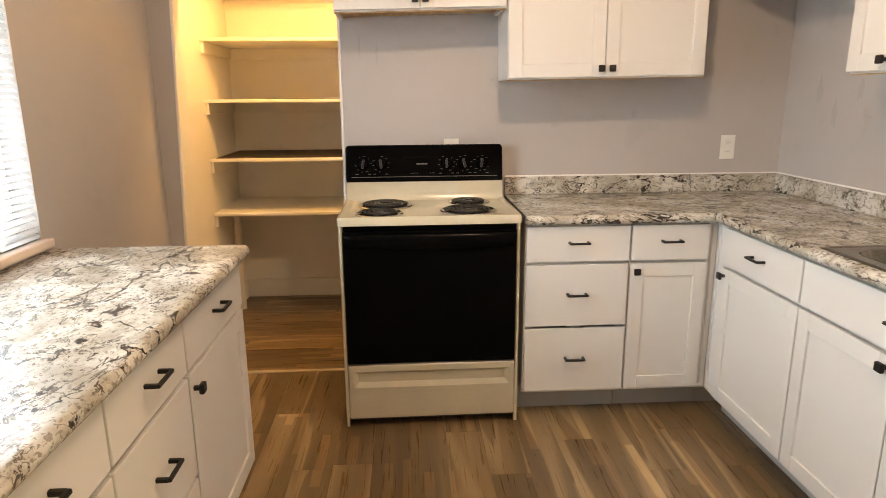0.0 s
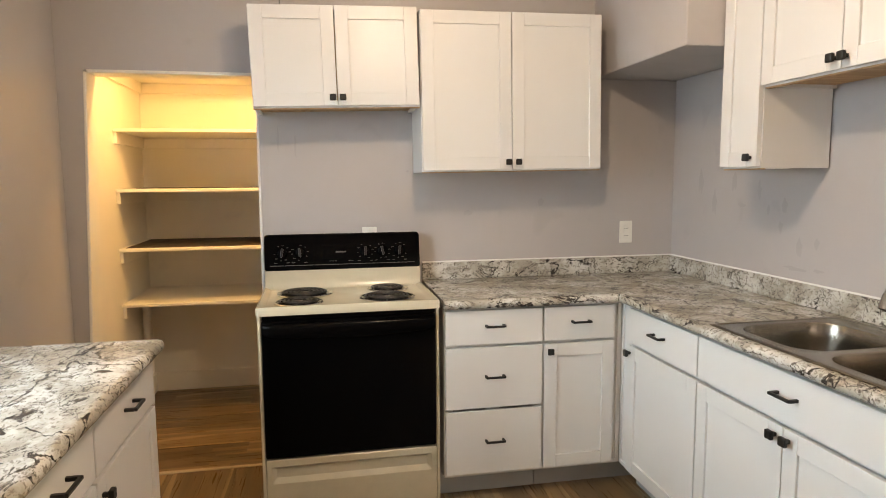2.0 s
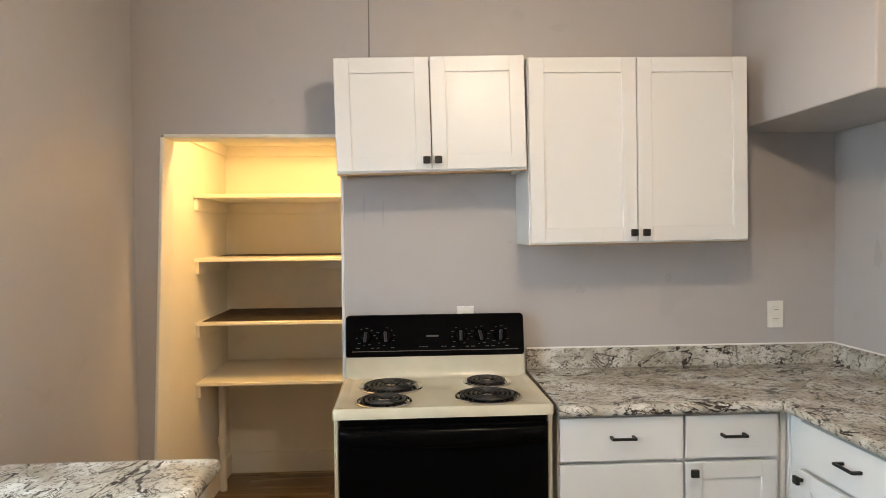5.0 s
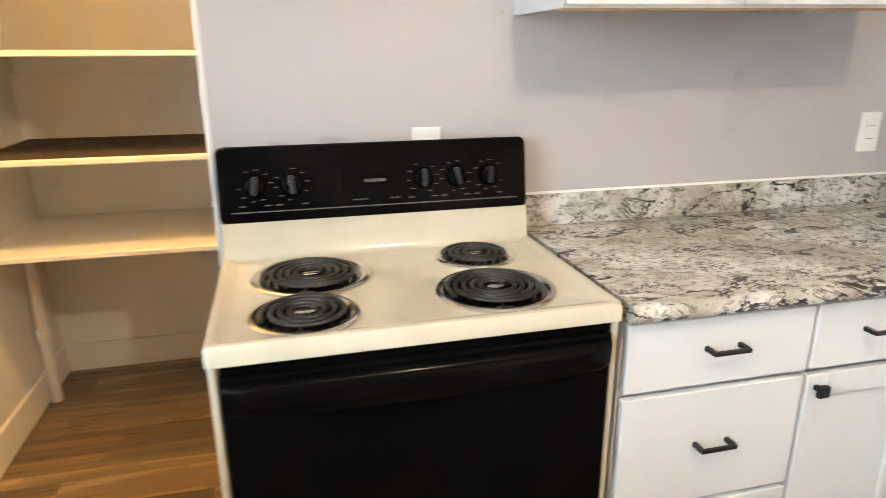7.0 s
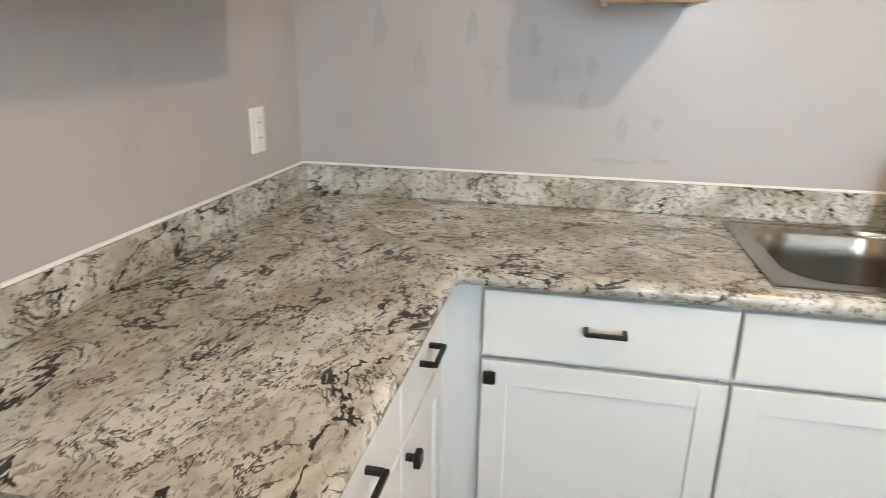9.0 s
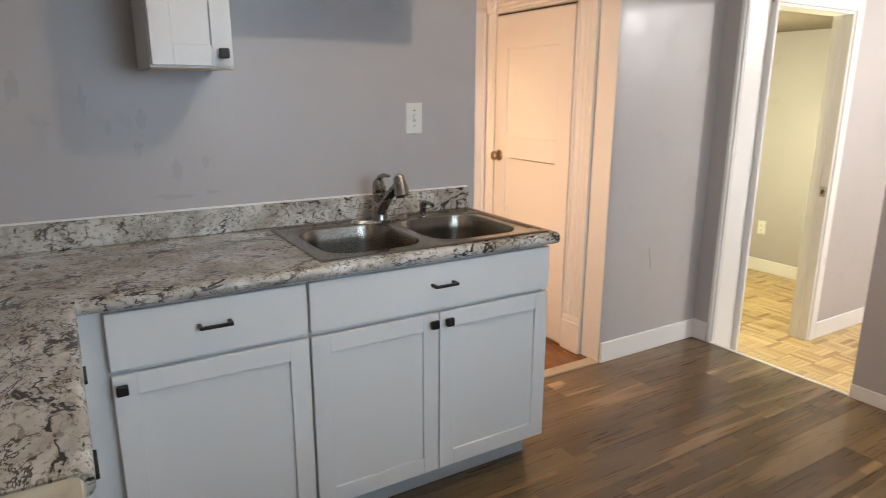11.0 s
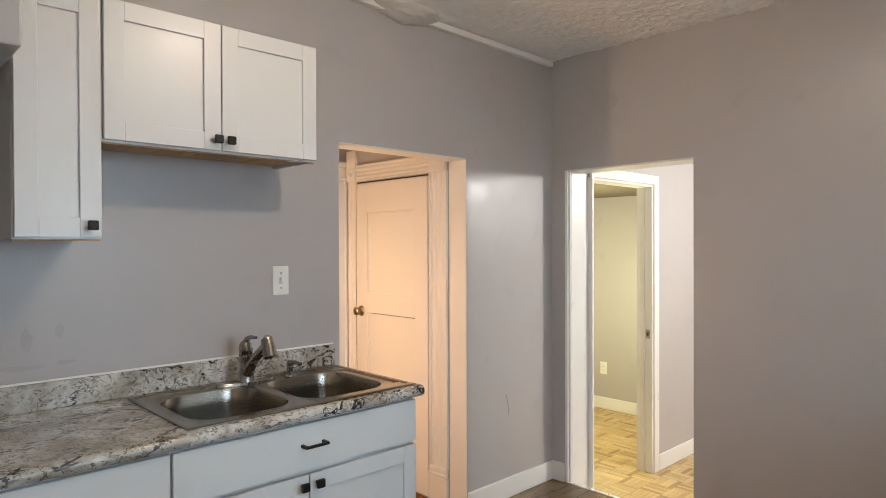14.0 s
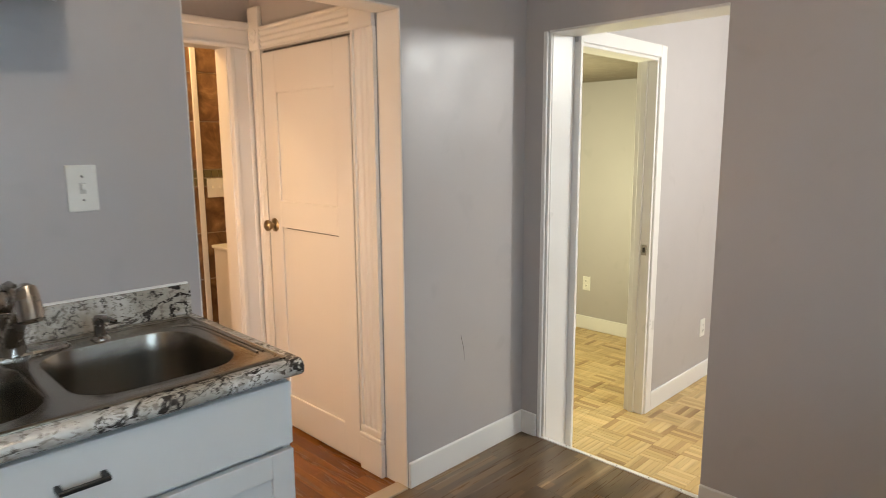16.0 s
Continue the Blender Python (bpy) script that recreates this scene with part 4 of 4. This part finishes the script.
setting("trim", boxed(-0.118, -0.106, YN - 0.003, PY0 + 0.006, 0, 1.906, 0.003, 1), TRIM, "white pantry door jamb", "trim")
for z, front, liner in ((1.716, 4.12, 0), (1.376, 4.12, 1), (1.036, 4.115, 2), (0.714, 4.11, 0)):
    sh = thing("pantry_shelf", pose(0, 0, 0), "cream painted wooden pantry shelf on cleats" if liner < 2 else "cream painted pantry shelf with a dark liner", "shelf", "pantry shelves")
    part("board", boxed(PX0, PX1, front, PY1, z - 0.019, z, 0.0025, 1), PANTRY, sh)
    part("cleat", boxed(PX0, PX0 + 0.019, front + 0.015, PY1, z - 0.085, z - 0.019, 0.002, 1), PANTRY, sh)
    part("cleat", boxed(PX0 + 0.019, PX1, PY1 - 0.019, PY1, z - 0.085, z - 0.019, 0.002, 1), PANTRY, sh)
    if liner:
        part("liner", boxed(PX0 + 0.03, PX1 - 0.02, front + (0.03 if liner == 2 else 0.30), PY1 - 0.02, z + 0.0003, z + 0.0028), LINER, sh, "dark brown shelf liner")
rail = thing("pantry_shelf", pose(0, 0, 0), "top pantry shelf under the ceiling", "shelf", "pantry shelves")
part("board", boxed(PX0, PX1, 4.22, PY1, 2.05, 2.069, 0.0025, 1), PANTRY, rail)
part("cleat", boxed(PX0, PX0 + 0.019, 4.05, PY1, 1.985, 2.05, 0.002, 1), PANTRY, rail)
part("cleat", boxed(PX0 + 0.019, PX1, PY1 - 0.019, PY1, 1.985, 2.05, 0.002, 1), PANTRY, rail)
skirting(PX0, PX0 + 0.014, PY0, PY1, 0, 0.13, PANTRY)
skirting(PX0 + 0.014, PX1, PY1 - 0.014, PY1, 0, 0.13, PANTRY)
pipe = thing("drain_pipe", pose(-0.928, 4.45, 0), "cream painted drain pipe with a coupling", "pipe")
part("pipe", tube(bmesh.new(), [(0, 0, 0), (0, 0, 0.66)], 0.021, 16), PANTRY, pipe, smooth=True)
part("coupling", turned(bmesh.new(), [(0.026, 0.27), (0.028, 0.275), (0.028, 0.315), (0.026, 0.32)], 18), PANTRY, pipe, smooth=True)
part("elbow", tube(bmesh.new(), [(0, 0, 0.62), (0, 0.01, 0.655), (-0.02, 0.03, 0.672), (-0.05, 0.04, 0.675)], 0.026, 12), PANTRY, pipe, smooth=True)

# hall behind the sink wall
HX0, HX1, HY0, HY1, HZ = 2.18, 3.12, 0.474, 1.75, 2.40
bm = bmesh.new()
box(bm, HX0, HX1 + 0.1, HY0 - 0.12, HY0, 0, 2.6)
box(bm, HX0, HX1 + 0.1, HY1, HY1 + 0.1, 0, 2.6)
box(bm, HX1, HX1 + 0.1, HY0, 0.600, 0, 2.6)
box(bm, HX1, HX1 + 0.1, 1.40, HY1, 0, 2.6)
box(bm, HX1, HX1 + 0.1, 0.600, 1.40, 1.845, 2.6)
setting("wall_hall", bm, WALL, "grey painted hall walls", "wall")
setting("ceiling_hall", boxed(HX0, HX1, HY0, HY1, HZ, 2.6), CEIL, "white hall ceiling", "ceiling")
CREAM = painted("cream_white_gloss_paint", (0.78, 0.75, 0.71), 0.42, 0.012, 0.10, 0.0, 90)
setting("trim", boxed(XE + 0.001, 2.181, 0.465, 0.4715, 0, 1.882, 0.002, 1), CREAM, "white painted opening jamb", "trim")
setting("trim", boxed(XE + 0.001, 2.181, 1.2725, 1.279, 0, 1.882, 0.002, 1), CREAM, "white painted opening jamb", "trim")
setting("trim", boxed(XE + 0.001, 2.181, 0.4715, 1.2725, 1.882, 1.890, 0.002, 1), CREAM, "white painted opening head", "trim")


def moulding(x0, x1, y, z0, z1, vertical):
    """An old reeded casing: soft reeds and a raised back band on a board standing out of the wall towards +y."""
    lo, hi = (x0, x1) if vertical else (z0, z1)
    prof = [(lo, 0.0)]
    for k in range(37):
        u = k / 36
        reed = 0.0035 * math.cos(2 * math.pi * u * 4.0) if 0.10 < u < 0.90 else 0.0045
        prof.append((lo + (hi - lo) * u, 0.0115 + reed + (0.006 * u if not vertical else 0.0)))
    prof.append((hi, 0.0))
    if vertical:
        loops = [[Vector((p, y + d, z)) for p, d in prof] for z in (z0, z1)]
    else:
        loops = [[Vector((x, y + d, p)) for p, d in prof] for x in (x0, x1)]
    return ring_surface(bmesh.new(), loops, True, True)


setting("trim", moulding(2.183, 2.322, HY0, 0.205, 1.835, True), CREAM, "cream reeded door casing", "trim", True)
bm = boxed(2.183, 2.328, HY0, HY0 + 0.021, 0.0, 0.15, 0.004, 2)
box(bm, 2.183, 2.326, HY0, HY0 + 0.024, 0.15, 0.172, 0.006, 2)
box(bm, 2.183, 2.324, HY0, HY0 + 0.019, 0.172, 0.205, 0.006, 2)
setting("trim", bm, CREAM, "cream plinth block", "trim")
bm = boxed(2.184, 2.326, HY0, HY0 + 0.021, 1.835, 1.945, 0.005, 2)
setting("trim", bm, CREAM, "cream corner block", "trim")
setting("trim", moulding(2.326, 3.012, HY0, 1.835, 1.935, False), CREAM, "cream moulded door head casing", "trim", True)
setting("trim", moulding(3.010, 3.1195, HY0, 0.0, 1.835, True), CREAM, "cream reeded door casing", "trim", True)
bm = boxed(3.008, 3.1005, HY0, HY0 + 0.024, 1.835, 2.03, 0.005, 2)
turned(bm, [(0.034, 0.02), (0.034, 0.029), (0.022, 0.031), (0.018, 0.026), (0.006, 0.033)], 20, pose(3.056, HY0, 1.90, -90, 0, 0))
setting("trim", bm, CREAM, "cream corner block with a rosette", "trim")
d1 = thing("door_1", pose(2.330, HY0, 0.012), "closed cream two-panel wooden door with a brass knob", "door")
d1["kind"] = "structure"
DW, DH = 0.676, 1.808
part("leaf", boxed(0, DW, 0.0, 0.006, 0, DH, 0.001, 1), CREAM, d1)
for a, b in ((0.003, 0.115), (DW - 0.115, DW - 0.003)):
    part("stile", boxed(a, b, 0.005, 0.0155, 0.003, DH - 0.003, 0.004, 2), CREAM, d1)
for a, b in ((0.003, 0.16), (0.998, 1.125), (DH - 0.19, DH - 0.003)):
    part("rail", boxed(0.113, DW - 0.113, 0.005, 0.0153, a, b, 0.004, 2), CREAM, d1)
# dark strip painting the shade line under the middle rail
part("rail_edge_shade", boxed(0.117, DW - 0.15, 0.0100, 0.0125, 0.9955, 0.9985), GAP, d1)
part("edge_gap", boxed(DW - 0.001, DW + 0.005, 0.004, 0.0105, 0.78, 1.14), GAP, d1)
part("top_gap", boxed(0.0, DW, 0.0, 0.004, DH + 0.001, DH + 0.008), GAP, d1)
kb = turned(bmesh.new(), [(0.033, 0), (0.033, 0.003), (0.028, 0.007), (0.012, 0.011), (0.011, 0.018), (0.021, 0.025), (0.027, 0.036), (0.026, 0.046), (0.016, 0.053), (0.003, 0.055)], 24, pose(DW - 0.055, 0.0155, 1.005, -90, 0, 0))
part("door_knob", kb, BRASS, d1, "antique brass round knob", smooth=True)
bm = bmesh.new()
box(bm, HX1 - 0.02, HX1, 0.4885, 0.600, 0, 1.845, 0.004, 2)
box(bm, HX1 - 0.026, HX1 - 0.01, 0.495, 0.512, 0, 1.845, 0.004, 2)
box(bm, HX1 - 0.026, HX1 - 0.01, 0.574, 0.597, 0, 1.845, 0.004, 2)
setting("trim", bm, CREAM, "cream bathroom door casing", "trim")
bm = bmesh.new()
box(bm, HX1 - 0.02, HX1, 0.4885, 1.48, 1.845, 1.93, 0.004, 2)
box(bm, HX1 - 0.034, HX1, 0.49, 1.49, 1.93, 1.965, 0.008, 2)
box(bm, HX1 - 0.027, HX1 - 0.01, 0.4885, 1.48, 1.85, 1.866, 0.004, 2)
setting("trim", bm, CREAM, "cream bathroom door head casing", "trim")
setting("trim", boxed(HX1 - 0.02, HX1, 1.40, 1.48, 0, 1.845, 0.004, 2), CREAM, "cream bathroom door casing", "trim")

setting("trim", boxed(HX1 - 0.004, HX1 + 0.104, 0.595, 0.607, 0, 1.845, 0.002, 1), CREAM, "cream bathroom door jamb", "trim")

# bathroom glimpse
BX = 4.0
bm = bmesh.new()
box(bm, BX, BX + 0.1, 0.0, 1.9, 0, 2.6)
box(bm, HX1 + 0.1, BX, -0.1, 0.0, 0, 2.6)
box(bm, HX1 + 0.1, BX, 1.8, 1.9, 0, 2.6)
tile_wall = setting("wall_bathroom", bm, GROUT, "bathroom wall with brown stone tiles", "wall")
setting("ceiling_bathroom", boxed(HX1 + 0.1, BX, 0.0, 1.8, 2.4, 2.6), CEIL, "white bathroom ceiling", "ceiling")
def tile_row(z0, z1, step, name, mat):
    y = 0.03
    while y < 1.60:
        part(name, boxed(BX - 0.009, BX + 0.001, y, min(y + step - 0.005, 1.795), z0 + 0.0025, z1 - 0.0025, 0.002, 1), mat, tile_wall)
        y += step


for z0 in (0.010, 0.295, 0.581, 0.866):
    tile_row(z0, z0 + 0.285, 0.452, "tile", TILE)
for z0, z1 in ((1.151, 1.202), (1.202, 1.253)):
    tile_row(z0, z1, 0.0452, "mosaic_tile", MOSAIC)
for z0 in (1.253, 1.539, 1.824):
    tile_row(z0, z0 + 0.285, 0.452, "tile", TILE)
bc = thing("bathroom_cabinet", pose(3.62, 0.02, 0), "cream bathroom cabinet beside the tiled wall", "cabinet")
part("body", boxed(0, 0.3, 0, 0.33, 0, 0.78, 0.006, 1), CREAM, bc)
part("top", boxed(-0.01, 0.31, 0, 0.34, 0.78, 0.80, 0.005, 1), CREAM, bc)
sp = thing("light_switch", pose(BX - 0.009, 0.275, 1.14, 0, 0, -90), "cream double toggle switch on brown tile", "switch")
part("plate", boxed(-0.058, 0.058, -0.006, 0, -0.058, 0.058, 0.002, 1), PLASTIC, sp)
for x in (-0.023, 0.023):
    part("toggle", boxed(x - 0.005, x + 0.005, -0.016, -0.004, -0.005, 0.012, 0.002, 1), PLASTIC, sp)
setting("trim", boxed(BX - 0.02, BX - 0.009, 0.356, 0.390, 0, 2.3, 0.003, 1), CREAM, "pale tile edge trim", "trim")

# lower back room and the small room off it
RXW = 1.89
bm = bmesh.new()
box(bm, RXW, 2.0, -3.2, -1.228, LOW, 2.6)
box(bm, RXW, 2.0, -1.228, -0.45, 1.842, 2.6)
box(bm, -1.2, -1.1, -3.2, -0.45, LOW, 2.6)
box(bm, -1.1, RXW, -3.2, -3.1, LOW, 2.6)
setting("wall_back_room", bm, WALL, "grey painted back room walls", "wall")
setting("ceiling_back_room", boxed(-1.1, RXW, -3.1, -0.45, 2.28, 2.6), CEIL, "white back room ceiling", "ceiling")
bm = bmesh.new()
box(bm, 2.0, 3.8, -2.61, -2.51, LOW, 2.6)
box(bm, 3.7, 3.8, -2.51, -0.42, LOW, 2.6)
box(bm, 2.0, 3.7, -0.45, -0.35, LOW, 2.6)
setting("wall_small_room", bm, WALL, "grey painted small room walls", "wall")
setting("ceiling_small_room", boxed(2.0, 3.7, -2.51, -0.45, 1.88, 2.6), plain("dull_brown_ceiling", (0.17, 0.14, 0.10), 0.8, 0.0, 0.3, 40), "dull brown low ceiling", "ceiling")
bm = bmesh.new()
for y0, y1, face in ((-0.304, -0.290, 1.921), (-0.452, -0.307, 1.922)):
    box(bm, face, 1.951, y0, y1, LOW, 1.866, 0.002, 1)
for vert in bm.verts:
    if vert.co.x < 1.94:                                   # the lining stands out of square
        vert.co.x -= 0.12 * max(0.0, -0.307 - vert.co.y)
setting("trim", bm, TRIM, "white painted opening jamb", "trim")
setting("trim", boxed(1.931, 1.952, YS - 0.006, YS + 0.006, 0, 1.872, 0.003, 1), TRIM, "rough white corner strip", "trim")
setting("trim", boxed(1.164, 1.923, -0.452, YS + 0.002, 1.864, 1.874, 0.002, 1), TRIM, "white painted opening head", "trim")
bm = bmesh.new()
box(bm, RXW - 0.016, RXW, -1.296, -1.231, LOW, 1.905, 0.003, 1)
box(bm, RXW - 0.016, RXW, -1.231, -0.472, 1.842, 1.905, 0.002, 1)
box(bm, RXW - 0.016, RXW + 0.03, -0.4735, -0.4545, LOW, 1.905, 0.002, 1)
setting("trim", bm, TRIM, "white flat door casing", "trim")
bm = bmesh.new()
box(bm, RXW - 0.004, 2.004, -1.245, -1.215, LOW, 1.842, 0.002, 1)
box(bm, 1.94, 1.975, -1.219, -1.205, LOW, 1.83, 0.002, 1)
box(bm, RXW - 0.004, 2.004, -1.215, -0.455, 1.826, 1.846, 0.002, 1)
setting("trim", bm, TRIM, "white door jamb with a stop", "trim")
strike = thing("strike_plate", pose(1.918, -1.2149, 0.80), "small metal strike plate on the white jamb", "strike plate")
part("plate", boxed(-0.016, 0.016, 0.0, 0.003, -0.03, 0.03, 0.001, 1), NICKEL, strike)
part("latch_hole", boxed(-0.007, 0.007, 0.003, 0.0036, -0.014, 0.014), GAP, strike)
skirting(RXW - 0.014, RXW, -3.1, -1.298, LOW)
skirting(2.0, 3.7, -2.51, -2.496, LOW)
wall_plate(pose(3.08, -2.51, 0.225, 0, 0, 180), "duplex", "white wall outlet low on the small room wall")
wall_plate(pose(RXW, -2.015, 0.185, 0, 0, -90), "duplex", "white wall outlet low on the back room wall")
# scratch on the sink wall
sc = thing("wall_scratch", pose(XE - 0.0006, 0.135, 0.52), "thin dark scratch on grey wall", "scratch")
part("mark", tube(bmesh.new(), [(0, 0.014, 0.062), (0, 0.006, 0.03), (0, 0.0, 0.01), (0, -0.006, -0.02), (0, -0.007, -0.055)], 0.0009, 5), GAP, sc)


# floor boards, each a piece of its own
def board(name, w, l, parent, mat, place, turn=0, thick=0.006, gap=0.0004):
    b = 0.0005
    bm = bmesh.new()
    x, y = w / 2 - gap / 2, l / 2 - gap / 2
    ring_surface(bm, [[Vector((sx * (x - d), sy * (y - d), z)) for sx, sy in ((-1, -1), (1, -1), (1, 1), (-1, 1))] for z, d in ((-thick, 0), (-b, 0), (0, b))], False, True)
    o = part(name, bm, mat, parent)
    o.matrix_local = pose(*place, 0, 0, turn)
    return o


rnd = random.Random(11)
floor = bpy.data.objects["floor"]
PWID, PLEN = 0.1505, 1.22
ENDS = {-4: 2.490, 0: 2.732, 1: 2.411, 6: 2.695, 7: 2.408}        # where some rows are known to butt
for row in range(-9, 12):
    x0, x1 = max(XW, 0.333 + PWID * row), min(2.052, 0.333 + PWID * (row + 1))
    if x1 - x0 < 0.01:
        continue
    y = ENDS.get(row, 2.55 + 0.43 * row % PLEN + rnd.random() * 0.2) - 4 * PLEN
    while y < 3.40:
        a, b = max(y, YS - 0.015), min(y + PLEN, 3.402)
        if b - a > 0.02:
            board("plank", x1 - x0, b - a, floor, LVP, ((x0 + x1) / 2, (a + b) / 2, 0))
        y += PLEN
fp = bpy.data.objects["floor_pantry"]
y, row = 3.412, 0
while y < 4.725:
    w = min(PWID, 4.727 - y)
    x = PX0 - 0.5 * row % PLEN
    while x < PX1:
        a, b = max(x, PX0), min(x + PLEN, PX1)
        if b - a > 0.02:
            board("plank", w, b - a, fp, LVP, ((a + b) / 2, y + w / 2, 0), 90)
        x += PLEN
    y, row = y + PWID, row + 1
fh = bpy.data.objects["floor_hall"]
y, row = 0.40, 0
while y < 1.75:
    x = 2.10 - (0.37 * row) % 0.9
    while x < 4.0:
        a, b = max(x, 2.10), min(x + 0.9, 4.0)
        if b - a > 0.02:
            board("plank", b - a, 0.057, fh, HALLWOOD, ((a + b) / 2, y + 0.0285, 0))
        x += 0.9
    y, row = y + 0.057, row + 1
# parquet blocks of five slats
fb = bpy.data.objects["floor_back_room"]
S = 0.152
slat_bm = bmesh.new()
sl, sw = S / 2 - 0.0005, S / 10 - 0.0004
ring_surface(slat_bm, [[Vector((sx * (sl - d), sy * (sw - d), z)) for sx, sy in ((-1, -1), (1, -1), (1, 1), (-1, 1))] for z, d in ((-0.006, 0), (-0.0008, 0), (0, 0.0008))], False, True)
proto, rest, made = None, bmesh.new(), 0
for i in range(31):
    for j in range(18):
        cx, cy = -1.07 + S * (i + 0.5), -0.302 - S * (j + 0.5)
        if cy > -0.52 and not 1.1 < cx < 2.0:
            continue
        near = 1.1 < cx < 2.2 and cy > -1.75
        for k in range(5):
            off = (k - 2) * S / 5
            even = (i + j) % 2 == 0
            px, py, turn = (cx, cy + off, 0) if even else (cx + off, cy, 90)
            if near and made < 300:
                if proto is None:
                    proto = part("parquet_slat", slat_bm, PARQUET, fb)
                    o = proto
                else:
                    o = new("parquet_slat", proto.data)
                    o.parent = fb
                o.matrix_local = pose(px, py, LOW, 0, 0, turn)
                made += 1
            else:
                m = pose(px, py, LOW, 0, 0, turn)
                ring_surface(rest, [[m @ Vector((sx * (sl - d), sy * (sw - d), z)) for sx, sy in ((-1, -1), (1, -1), (1, 1), (-1, 1))] for z, d in ((-0.006, 0), (-0.0008, 0), (0, 0.0008))], False, True)
far = part("parquet_field", rest, PARQUET, fb)
far["kind"] = "stuff"
